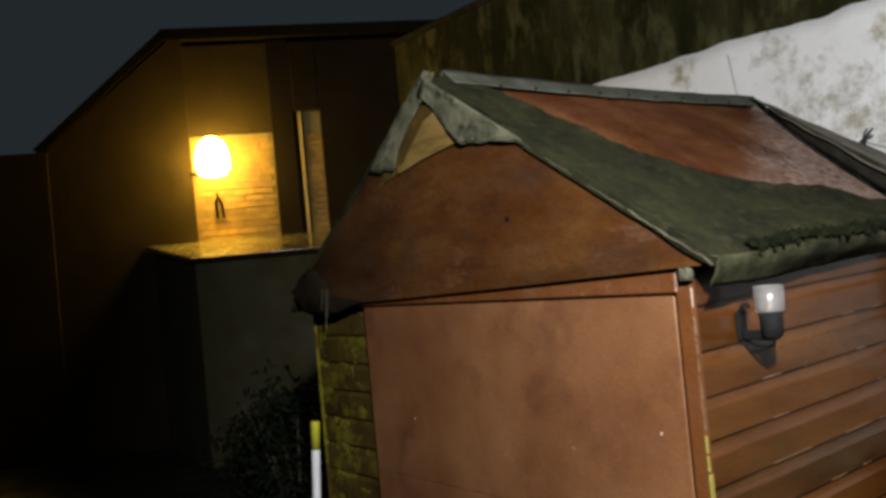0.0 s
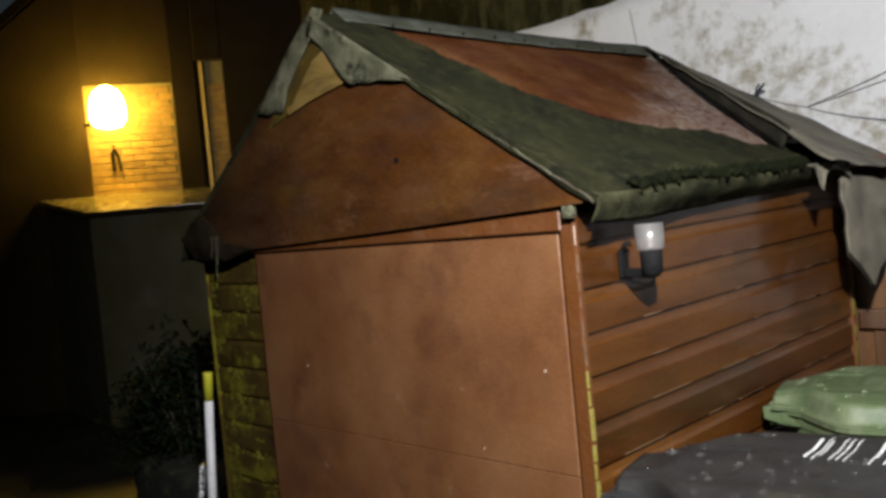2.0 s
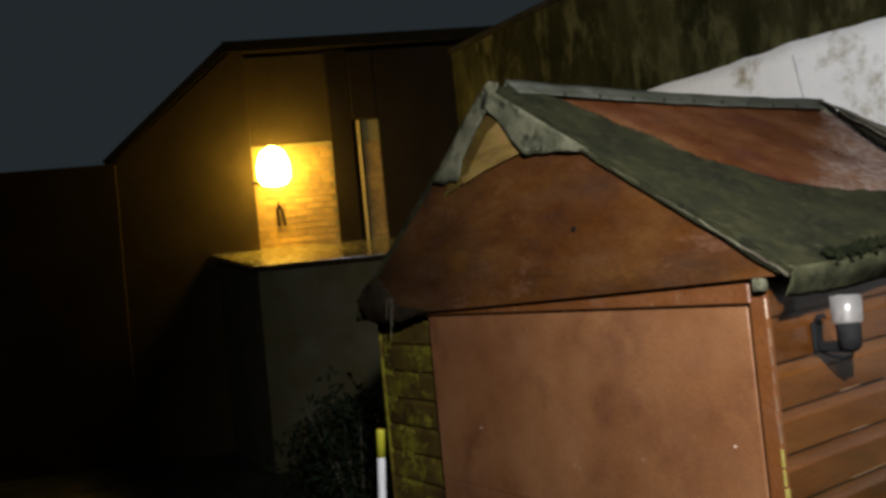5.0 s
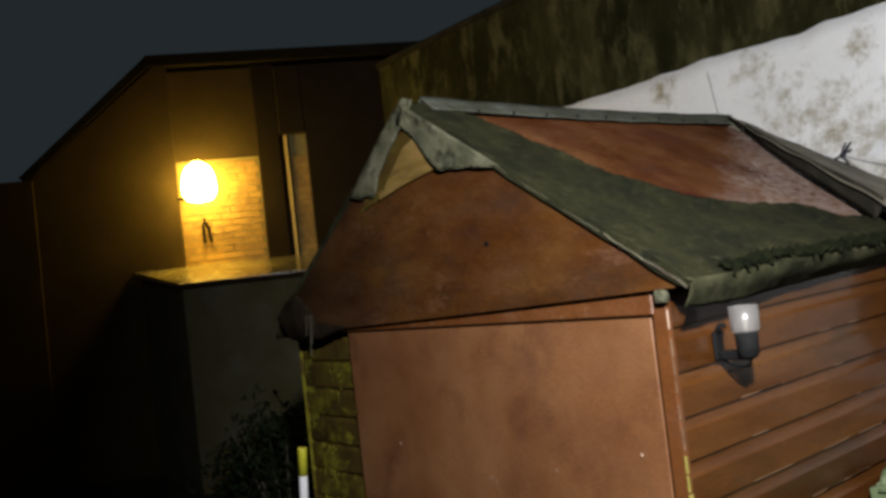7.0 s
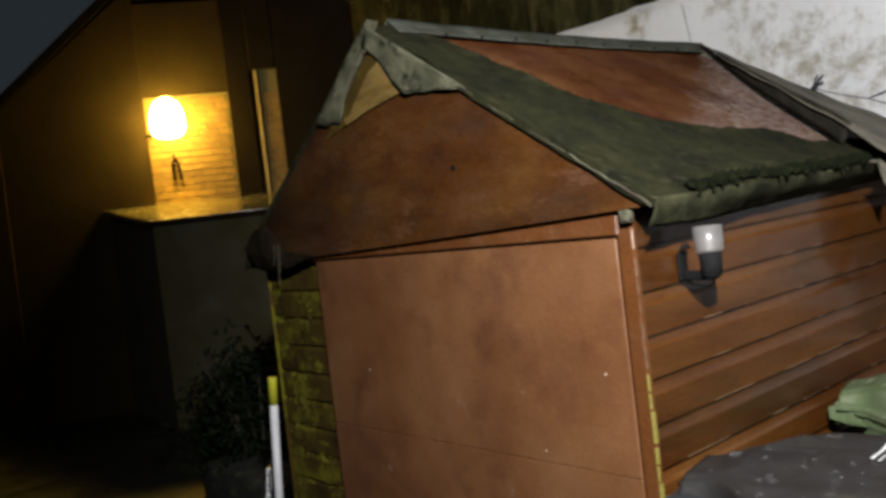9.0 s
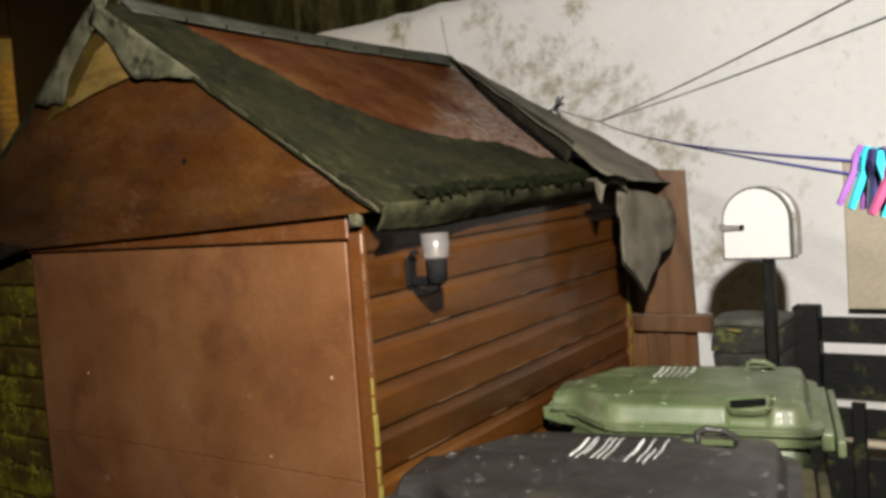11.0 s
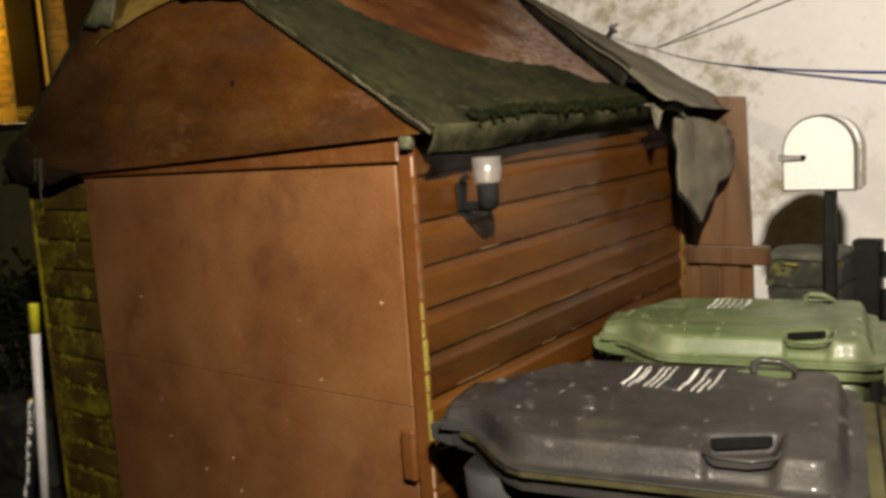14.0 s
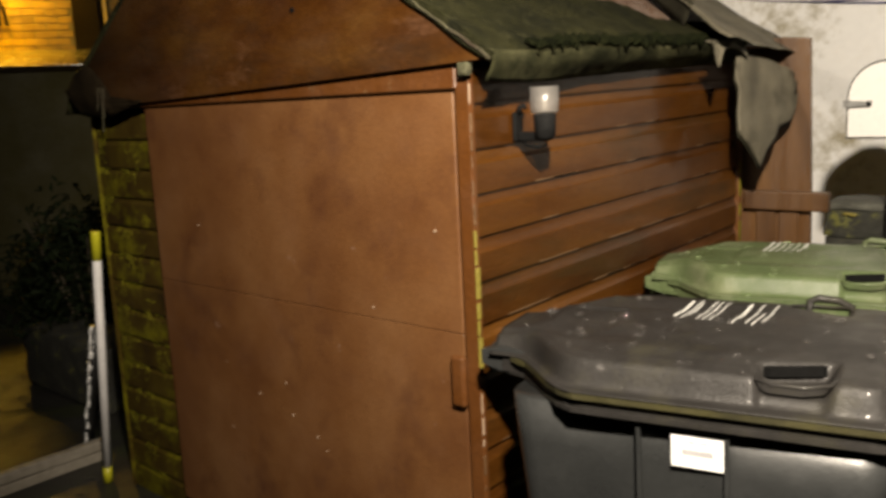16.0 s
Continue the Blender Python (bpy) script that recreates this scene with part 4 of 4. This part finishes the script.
    if has_sticker:
        # on the sloping side, below the rim
        side = lambda u, v, w: (u, -0.3165 - w + 0.066 * (0.885 - v), v)
        st = part("sticker", prism([(0.488, 0.812), (0.593, 0.812), (0.593, 0.878), (0.488, 0.878)], side, 0.003, 0.0045), M_PAPER, t, "white printed sticker")
        for a, b, z, h in ((0.523, 0.538, 0.868, 0.004), (0.545, 0.563, 0.868, 0.004), (0.510, 0.573, 0.851, 0.013), (0.500, 0.523, 0.822, 0.003)):
            part("print_bar", prism([(a, z - h), (b, z - h), (b, z), (a, z)], side, 0.0046, 0.0055), M_PRINT, st)
    return t


M_DROP = glass_material("water", (1, 1, 1), 0.0, 1.0)
MARKS_A = [(0.405 + x, b, ln, w) for x, b, ln, w in ((0.0, 0.055, 0.15, 0.013), (0.018, 0.04, 0.19, 0.005), (0.030, 0.075, 0.12, 0.006), (0.055, 0.045, 0.18, 0.005), (0.070, 0.045, 0.18, 0.005), (0.086, 0.04, 0.19, 0.004), (0.140, 0.03, 0.19, 0.006), (0.150, 0.085, 0.12, 0.006), (0.170, 0.035, 0.19, 0.005), (0.186, 0.025, 0.12, 0.006), (0.206, 0.055, 0.17, 0.005))]
MARKS_B = [(0.36 + x, b, ln, w) for x, b, ln, w in ((0.0, 0.05, 0.17, 0.014), (0.022, 0.05, 0.17, 0.012), (0.046, 0.05, 0.16, 0.007), (0.070, 0.05, 0.17, 0.007), (0.094, 0.05, 0.16, 0.006), (0.118, 0.05, 0.18, 0.007), (0.135, 0.14, 0.06, 0.009))]
BIN_A = pose(0.095, 0.022, 0.0, 0, 0, 13) @ Matrix.Diagonal((0.96, 1.0, 1.014, 1.0))
BIN_B = pose(0.045, 0.93, 0.0, 0, 0, 13) @ Matrix.Diagonal((0.865, 0.95, 1.015, 1.0))
build_bin(BIN_A, M_BINGREY, M_BINBODY, MARKS_A, "dark grey plastic wheeled bin with wet scuffed lid", "scuffed wet grey domed lid, closed", True, M_PAINTMARK, 12)
build_bin(BIN_B, M_BINGREEN, M_BINGREEN, MARKS_B, "light green plastic wheeled bin with dusty lid", "light green domed lid with grey dirt, closed", False, M_PAINTMARK, 13)


# ---- fence panel behind the shed ----
def build_fence_panel():
    t = thing("fence_panel", "brown stained wooden fence panel fixed behind the shed", "fence", pose(0, 1.70, 0))
    part("plank", prism([(-0.12, 0.0), (0.275, 0.0), (0.268, 1.16), (0.252, 1.725), (0.155, 1.735), (-0.12, 1.715)], lambda u, v, w: (u, w, v), 0.0, 0.022), M_FENCE, t)
    for x in (0.10, 0.19):
        part("plank", box((x - 0.036, -0.012, 0.0), (x + 0.036, -0.001, 1.07), 0.003), M_FENCE, t)
    part("rail", box((0.022, -0.040, 1.075), (0.345, -0.001, 1.150), 0.006, seg=2), M_FENCE, t, "brown cross rail")


build_fence_panel()


def build_pier():
    t = thing("gate_pier", "short mossy dark stone gate pier", "pier", pose(0.30, 2.42, 0))
    rnd = random.Random(3)
    z = 0.0
    k = 0
    while z < 1.0:
        h = 0.125 if z < 0.98 else 0.10
        bm = box((-0.155 + rnd.uniform(-0.008, 0.008), -0.14 + rnd.uniform(-0.008, 0.008), z), (0.155 + rnd.uniform(-0.008, 0.008), 0.14, z + h - 0.001), 0.012, seg=2)
        bmesh.ops.subdivide_edges(bm, edges=bm.edges[:], cuts=2, use_grid_fill=True)
        for v in bm.verts:
            v.co += 0.014 * Vector((wob(v.co.x, v.co.y, v.co.z, 14), wob(v.co.y, v.co.z, v.co.x, 14), 0.6 * wob(v.co.z, v.co.x, v.co.y, 14)))
        part("stone", bm, M_STONE, t, "", True)
        z += h
        k += 1
    bm = box((-0.16, -0.145, z), (0.16, 0.145, z + 0.035), 0.012, seg=2)
    bmesh.ops.subdivide_edges(bm, edges=bm.edges[:], cuts=3, use_grid_fill=True)
    for v in bm.verts:
        v.co += 0.010 * Vector((wob(v.co.x, v.co.y, v.co.z, 17), wob(v.co.y, v.co.z, v.co.x, 17), wob(v.co.z, v.co.x, v.co.y, 17)))
    part("capstone", bm, M_CAPSTONE, t, "lighter worn grey capstone", True)
    for x, z in ((-0.06, 0.985), (-0.035, 0.982)):
        bm = bmesh.new()
        bmesh.ops.create_icosphere(bm, subdivisions=2, radius=0.012, matrix=Matrix.Translation((x, -0.150, z)) @ Matrix.Diagonal((1.6, 0.5, 0.6, 1)))
        part("lichen", bm, M_YELLOW, t, "yellow lichen patch", True)


build_pier()


def build_mailbox():
    x0, x1, zb = 0.262, 0.549, 1.322
    t = thing("mailbox", "white arched metal mailbox with steel latch on a post", "mailbox", pose(0.405, 2.15, 0))
    w = (x1 - x0) / 2
    zs = 1.322 + 0.165

    def arch(grow=0.0):
        pts = [(-w - grow, zb - grow), (w + grow, zb - grow)]
        for k in range(17):
            a = math.pi * k / 16
            pts.append(((w + grow) * math.cos(a), zs + (w + grow + 0.004) * math.sin(a)))
        return pts

    part("front_door", prism(arch(-0.006), lambda u, v, q: (u, q, v), -0.010, 0.0), M_BOXWHITE, t, "smooth white front door, closed")
    part("edge_seal", prism(arch(0.003), lambda u, v, q: (u, q, v), 0.0005, 0.012), M_DARKEDGE, t, "dark edge seal")
    part("shell", prism(arch(-0.001), lambda u, v, q: (u, q, v), 0.0125, 0.20), M_STEEL, t, "grey steel shell")
    part("shell_rib", prism(arch(0.004), lambda u, v, q: (u, q, v), 0.085, 0.097), M_STEEL, t)
    part("latch_plate", box((-w - 0.012, -0.022, 1.450), (-w + 0.016, -0.0105, 1.480), 0.002), M_STEEL, t)
    part("latch", prism([(-w + 0.005, 1.452), (-w + 0.095, 1.456), (-w + 0.095, 1.472), (-w + 0.005, 1.478)], lambda u, v, q: (u, q, v), -0.034, -0.0225), M_STEEL, t, "brushed steel latch")
    part("latch_end", box((-w + 0.082, -0.036, 1.454), (-w + 0.097, -0.0105, 1.474), 0.002), M_BLACKIRON, t)
    part("post", box((0.010, 0.03, 0.0), (0.054, 0.09, zb), 0.005), M_BLACKWOOD, t, "dark wooden post")


build_mailbox()


def build_black_fence():
    t = thing("black_fence", "black stained rail fence with mossy boards", "fence", pose(0, 2.66, 0))
    for x in (0.49, 1.75):
        part("post", box((x - 0.06, -0.05, 0.0), (x + 0.06, 0.05, 1.05 if x < 1 else 1.08), 0.008), M_BLACKWOOD, t)
    for z0, z1 in ((0.873, 0.995), (0.605, 0.82), (0.433, 0.563), (0.05, 0.33)):
        part("rail", box((0.551, -0.02, z0), (2.9, 0.015, z1), 0.006), M_BLACKWOOD, t)
    part("rail", box((0.10, 0.02, 0.90), (0.43, 0.05, 0.985), 0.006), M_BLACKWOOD, t)
    part("rail", box((0.10, 0.02, 0.58), (0.43, 0.05, 0.80), 0.006), M_BLACKWOOD, t)
    part("upright", box((0.675, -0.05, 0.0), (0.735, -0.021, 0.60), 0.005), M_BLACKWOOD, t)


build_black_fence()


def build_leaning_board():
    t = thing("wall_board", "plain beige painted board fixed to the white wall", "board", pose(0.44, 4.055, 0))
    part("panel", box((0.0, 0.0, 0.83), (0.9, 0.03, 1.75), 0.005), M_BEIGE, t)
    part("bottom_edge", box((-0.002, -0.004, 0.805), (0.902, 0.034, 0.829), 0.003), M_BLACKWOOD, t)
    t2 = thing("concrete_kerb", "low pale concrete kerb along the white wall", "kerb", pose(0.2, 3.55, 0))
    for k in range(4):
        part("block", box((0.61 * k, 0.0, 0.0), (0.61 * k + 0.60, 0.2, 0.20), 0.008), M_BEIGE, t2)


build_leaning_board()


# ---- washing line and pegs ----
KNOT = Vector((-1.49, 4.06, 2.30))
PEG = Vector((1.185, -0.22, 1.682))


def sagged(a, b, sag, n=28):
    return [a.lerp(b, k / n) + Vector((0, 0, -sag * 4 * (k / n) * (1 - k / n))) for k in range(n + 1)]


def build_line():
    t = thing("washing_line", "blue washing line tied to a hook on the wall", "washing line", pose(0, 0, 0))
    split = Vector((-0.83, 3.34, 2.10))
    far = PEG + (PEG - KNOT).normalized() * 2.0 + Vector((0, 0, 0.1))
    part("cord", tube(sagged(KNOT, split, 0.01, 6) + sagged(split, PEG, 0.035)[1:] + sagged(PEG, far, 0.0, 6)[1:], 0.0032, 6), M_CORD, t)
    apart = sagged(split, PEG, 0.035)[16]
    part("cord", tube(sagged(apart, PEG + Vector((0.0, 0.0, -0.022)), 0.004, 10) + [far + Vector((0, 0, -0.03))], 0.0030, 6), M_CORD, t)
    up = Vector((0.985, 0.834, 2.156))
    up += (up - split) * 0.8
    up2 = Vector((0.976, 0.847, 2.07))
    up2 += (up2 - split) * 0.8
    part("cord", tube(sagged(split, up, 0.05), 0.0032, 6), M_DARKCORD, t, "dark upper cord")
    part("cord", tube(sagged(split, up2, 0.04), 0.003, 6), M_DARKCORD, t)
    rnd = random.Random(2)
    for k in range(9):
        d = Vector((rnd.uniform(-0.07, 0.09), -0.02, rnd.uniform(-0.04, 0.08)))
        part("knot_end", tube([KNOT, KNOT + d * 0.6 + Vector((0, -0.02, 0)), KNOT + d], 0.006, 5), M_DARKCORD, t)
    part("knot_end", tube([KNOT, KNOT + Vector((0.06, -0.02, -0.09)), KNOT + Vector((0.12, -0.02, -0.2)), KNOT + Vector((0.14, -0.02, -0.24))], 0.005, 5), M_DARKCORD, t)
    part("hook", tube([KNOT + Vector((0, 0.04, 0)), KNOT + Vector((0, -0.02, 0))], 0.012, 8), M_BLACKIRON, t)


build_line()


def build_peg(m, mat, label):
    t = thing("clothes_peg", label, "clothes peg", m, group="pegs on the washing line")
    for s in (-1, 1):
        prof = [(0.002, 0.022), (0.007, 0.024), (0.011, 0.008), (0.009, -0.014), (0.012, -0.036), (0.016, -0.066), (0.011, -0.068), (0.006, -0.040), (0.002, -0.012)]
        part("jaw", prism([(s * u * 1.3, v * 1.05) for u, v in prof], lambda u, v, w: (u, w, v), -0.0075, 0.0075), mat, t)
    part("spring", tube([(0, -0.009, -0.008), (0, 0.009, -0.008)], 0.005, 8), M_STEEL, t, "steel spring")


ALONG = (PEG - KNOT).normalized()
for k, (mat, lab, tilt) in enumerate(((M_PURPLE, "purple plastic clothes peg on the line", 14), (M_TURQ, "turquoise plastic clothes peg on the line", 10), (M_NAVY, "navy plastic clothes peg on the line", -4), (M_TURQ, "turquoise plastic clothes peg on the line", -8), (M_PINK, "pink plastic clothes peg on the line", 16), (M_PURPLE, "purple plastic clothes peg on the line", -12))):
    p = PEG + ALONG * 0.028 * k
    build_peg(Matrix.Translation(p) @ pose(0, 0, 0, 0, tilt, 18 + 10 * (k % 3)), mat, lab)


# ---- pole, sack and garden edge by the shed's far corner ----
def build_pole():
    t = thing("prop_pole", "white pole with yellow end caps against the shed", "pole", pose(-1.960, -0.06, 0))
    a, b = Vector((-0.115, 0, 0.0)), Vector((0.04, 0.0, 1.11))
    at = lambda k: tuple(a.lerp(b, k))
    part("shaft", tube([at(0.066), at(0.895)], 0.0175, 14), M_POLE, t, "", True)
    part("cap", tube([at(0.896), at(0.995), at(1.0)], 0.0195, 14), M_POLEY, t, "yellow end cap", True)
    part("cap", tube([at(0.0), at(0.065)], 0.0195, 14), M_POLEY, t, "yellow lower sleeve", True)


build_pole()


def build_stick():
    t = thing("leaning_stick", "black stick with flaking white paint by the shed", "stick", pose(-2.43, 0.03, 0))
    a, e = Vector((0, 0, 0)), Vector((0.24, -0.01, 0.66))
    part("stick", tube([tuple(a), tuple(a.lerp(e, 0.5)), tuple(e)], 0.022, 10), M_SACK, t, "", True)
    rnd = random.Random(6)
    k = 0.04
    while k < 0.97:
        n = rnd.uniform(0.03, 0.09)
        p, q = a.lerp(e, k), a.lerp(e, min(1, k + n))
        off = Vector((rnd.uniform(-0.004, 0.014), -0.019, 0))
        part("paint_flake", tube([tuple(p + off), tuple((p + q) / 2 + off + Vector((rnd.uniform(-0.008, 0.008), 0, 0))), tuple(q + off)], rnd.uniform(0.006, 0.011), 6), M_PAPER, t, "flake of white paint")
        k += n + rnd.uniform(0.01, 0.05)


build_stick()


def build_garden_edge():
    t = thing("timber_edging", "low edging of two pale weathered battens on the ground", "edging", pose(-2.33, -0.02, 0))
    for row in range(2):
        bm = box((-0.030 + 0.006 * row, -2.3, 0.052 * row), (0.020 + 0.006 * row, 0.10, 0.052 * row + 0.046), 0.005)
        bmesh.ops.subdivide_edges(bm, edges=[e for e in bm.edges if abs(e.verts[0].co.y - e.verts[1].co.y) > 1], cuts=24)
        for v in bm.verts:
            v.co += 0.004 * Vector((wob(v.co.y, row, 0, 3), 0, (v.co.z > 0.01) * wob(v.co.y, row, 4, 5)))
        part("batten", bm, M_TIMBER, t)
    s = thing("stone_slab", "grey mossy stone slab beside the shed", "stone", pose(-3.15, 0.45, 0))
    bm = box((-0.65, -0.12, 0.0), (0.32, 0.25, 0.36), 0.03, seg=2)
    bmesh.ops.subdivide_edges(bm, edges=bm.edges[:], cuts=3, use_grid_fill=True)
    for v in bm.verts:
        v.co += 0.02 * Vector((wob(*v.co, 8), wob(v.co.y, v.co.z, v.co.x, 8), wob(v.co.z, v.co.x, v.co.y, 8) * (v.co.z > 0.05)))
    part("slab", bm, M_STONE, s, "", True)


build_garden_edge()


def build_bush(m, size, count, seed):
    t = thing("bush", "dark leafy evergreen bush behind the shed", "bush", m)
    rnd = random.Random(seed)
    for k in range(7):
        a = rnd.uniform(0, 6.28)
        tip = Vector((0.3 * size * math.cos(a), 0.3 * size * math.sin(a), size * rnd.uniform(0.6, 0.95)))
        part("stem", tube([(0, 0, 0), tuple(tip * 0.5 + Vector((0, 0, 0.05))), tuple(tip)], 0.016, 6, r1=0.004), M_TWIG, t)
    verts, faces = [], []
    for _ in range(count):
        d = Vector((rnd.gauss(0, 1), rnd.gauss(0, 1), rnd.gauss(0, 1))).normalized()
        r = size * 0.5 * rnd.uniform(0.45, 1.0) * (1 + 0.35 * wob(*d, 2.2))
        c = Vector((0, 0, size * 0.55)) + Vector((d.x * r, d.y * r, d.z * r * 1.05))
        e = Euler((rnd.uniform(-1, 1), rnd.uniform(-1, 1), rnd.uniform(0, 6.28))).to_matrix()
        l, w = rnd.uniform(0.025, 0.05), rnd.uniform(0.010, 0.018)
        i = len(verts)
        for p in ((-l, 0, 0), (-0.2 * l, -w, 0.006), (l, 0, -0.008), (-0.2 * l, w, 0.006)):
            verts.append(tuple(c + e @ Vector(p)))
        faces += [(i, i + 1, i + 2), (i, i + 2, i + 3)]
    me = bpy.data.meshes.new("leaves")
    me.from_pydata(verts, [], faces)
    me.materials.append(M_LEAF)
    ob = new("leaves", me)
    ob.parent = t
    tagged(ob, "small dark green leaves", kind="stuff")


build_bush(pose(-3.75, 0.75, 0), 1.05, 2200, 5)
build_bush(pose(-4.3, 0.95, 0), 0.9, 1600, 8)


# ---- the house beyond ----
AZ = radians(153.85)
H_EYE = Vector((1.30, -1.72, 0))
H_O = H_EYE + 10 * Vector((math.cos(AZ), math.sin(AZ), 0))
HOUSE = Matrix.Translation(H_O) @ Matrix.Rotation(AZ - math.pi / 2, 4, "Z")   # local x to the right, y away


def build_house():
    t = thing("house", "dark brick house lit by an orange lamp", "house", HOUSE)
    ey = 4.57
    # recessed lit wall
    # dark slab over the brick, added for the lamplight fading out upwards
    part("upper_wall", box((-0.839, 0.006, 3.472), (0.09, 0.30, ey - 0.05)), M_WING, t, "dark slab where the lamp's light fades up the wall")
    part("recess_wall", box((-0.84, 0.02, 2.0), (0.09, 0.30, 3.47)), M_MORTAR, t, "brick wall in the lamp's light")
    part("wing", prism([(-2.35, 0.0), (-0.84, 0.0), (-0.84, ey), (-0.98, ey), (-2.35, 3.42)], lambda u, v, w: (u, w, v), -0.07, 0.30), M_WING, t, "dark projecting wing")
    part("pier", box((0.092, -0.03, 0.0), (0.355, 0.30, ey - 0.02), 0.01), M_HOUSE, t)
    # bright by its colour, which holds the lamplight
    part("window_post", box((0.40, -0.015, 2.14), (0.440, 0.045, 3.698), 0.006), M_POSTGLOW, t, "window post coloured with the lamp's yellow light")
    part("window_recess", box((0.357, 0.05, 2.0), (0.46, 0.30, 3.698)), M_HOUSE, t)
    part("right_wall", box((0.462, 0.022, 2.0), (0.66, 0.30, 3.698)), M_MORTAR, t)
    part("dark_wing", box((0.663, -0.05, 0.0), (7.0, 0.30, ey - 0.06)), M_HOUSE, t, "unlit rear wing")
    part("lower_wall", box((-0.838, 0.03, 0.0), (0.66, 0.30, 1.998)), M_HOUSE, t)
    # added dark band, in place of wall that the lamp doesn't reach
    part("lintel", box((0.357, -0.045, 3.70), (0.661, 0.30, ey - 0.055), 0.01), M_HOUSE, t, "dark band for the unlit wall above the window side")
    # roof edges
    part("eaves_line", prism([(-1.05, ey + 0.001), (7.1, ey + 0.001), (7.1, ey + 0.13), (-1.05, ey + 0.13)], lambda u, v, w: (u, w, v), -0.10, 0.5), M_ROOFTILE, t, "gutter and eaves line")
    part("verge", prism([(-2.43, 3.36), (-1.04, ey + 0.0), (-1.04, ey + 0.13), (-2.49, 3.42)], lambda u, v, w: (u, w, v), -0.09, 0.5), M_ROOFTILE, t, "sloping roof verge")
    part("low_wing", box((-5.5, -0.1, 0.0), (-2.352, 0.30, 3.38)), M_WING, t, "dark low wing beside the house")
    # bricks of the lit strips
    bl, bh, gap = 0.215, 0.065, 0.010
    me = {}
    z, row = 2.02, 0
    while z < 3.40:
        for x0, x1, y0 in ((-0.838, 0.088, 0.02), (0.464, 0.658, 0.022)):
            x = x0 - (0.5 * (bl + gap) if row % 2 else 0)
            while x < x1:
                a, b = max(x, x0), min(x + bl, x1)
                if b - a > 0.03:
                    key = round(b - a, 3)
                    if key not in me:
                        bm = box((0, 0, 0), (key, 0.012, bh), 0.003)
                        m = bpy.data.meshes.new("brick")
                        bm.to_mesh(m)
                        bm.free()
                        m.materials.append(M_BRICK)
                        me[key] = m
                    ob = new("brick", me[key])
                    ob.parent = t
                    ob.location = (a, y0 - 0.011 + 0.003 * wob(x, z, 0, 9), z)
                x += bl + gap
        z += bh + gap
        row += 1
    # downpipe and small fittings on the lit wall
    part("pipe_stub", tube([(-0.60, -0.02, 2.52), (-0.605, -0.03, 2.72), (-0.58, -0.04, 2.80)], 0.018, 8), M_BLACKIRON, t)
    part("pipe_stub", tube([(-0.53, -0.02, 2.52), (-0.545, -0.03, 2.68), (-0.58, -0.04, 2.76)], 0.016, 8), M_BLACKIRON, t)
    part("wall_bracket", tube([(-0.86, -0.06, 3.03), (-0.74, -0.06, 3.04)], 0.018, 6), M_BLACKIRON, t)


build_house()


def build_house_lamp():
    t = thing("house_lamp", "glowing orange bulkhead lamp on the brick wall", "wall light", HOUSE @ pose(-0.63, -0.005, 3.20))
    part("plate", lathe([(0.09, -0.02), (0.10, 0.0), (0.09, 0.02)], 20), M_BLACKIRON, t)
    bm = lathe([(0.05, -0.20), (0.14, -0.18), (0.19, -0.10), (0.19, 0.02), (0.17, 0.12), (0.13, 0.20), (0.05, 0.25)], 24, centre=(0.035, -0.22, -0.035))
    ob = part("globe", bm, M_SODIUM, t, "overexposed glowing lamp globe", True)
    ob.visible_shadow = False


build_house_lamp()
lamp("house_lamp_light", "POINT", HOUSE @ pose(-0.55, -0.40, 3.12), 17, (1.0, 0.53, 0.012), 0.10)
down = lamp("house_lamp_beam", "SPOT", HOUSE @ pose(-0.55, -0.30, 3.12, -12), 300, (1.0, 0.55, 0.015), 0.10)
down.spot_size, down.spot_blend = radians(82), 0.6


def build_extension():
    t = thing("lean_to", "low rendered lean-to with wet sloping roof", "lean-to", HOUSE)
    # plan: front corner, right front, right back, left back
    plan = [(-0.77, -1.5), (2.6, -1.5), (2.6, -0.13), (0.66, -0.13), (0.09, -0.09), (-0.82, -0.09), (-1.32, -0.09)]
    top = lambda y: 2.035 + 0.16 * (y + 1.5)
    bm = bmesh.new()
    lo = [bm.verts.new((x, y, 0)) for x, y in plan]
    hi = [bm.verts.new((x, y, top(y) - 0.05)) for x, y in plan]
    bm.faces.new(lo)
    bm.faces.new(hi[::-1])
    for i in range(len(plan)):
        j = (i + 1) % len(plan)
        bm.faces.new((lo[i], hi[i], hi[j], lo[j]))
    part("wall", bm, M_EXT, t, "plain grey-green rendered wall")
    bm = bmesh.new()
    big = [(-0.80, -1.53), (2.65, -1.53), (2.65, -0.13), (0.66, -0.13), (0.655, 0.009), (-0.835, 0.009), (-0.845, -0.08), (-1.40, -0.08)]
    lo = [bm.verts.new((x, y, top(y) - 0.048)) for x, y in big]
    hi = [bm.verts.new((x, y, top(y) + 0.0)) for x, y in big]
    bm.faces.new(lo)
    bm.faces.new(hi[::-1])
    for i in range(len(big)):
        j = (i + 1) % len(big)
        bm.faces.new((lo[i], hi[i], hi[j], lo[j]))
    part("roof", bm, M_ROOF, t, "wet shining sloping roof sheet")
    part("fascia", box((-0.81, -1.56, 1.975), (2.65, -1.532, 2.027), 0.004), M_HOUSE, t, "dark board along the roof edge")


build_extension()
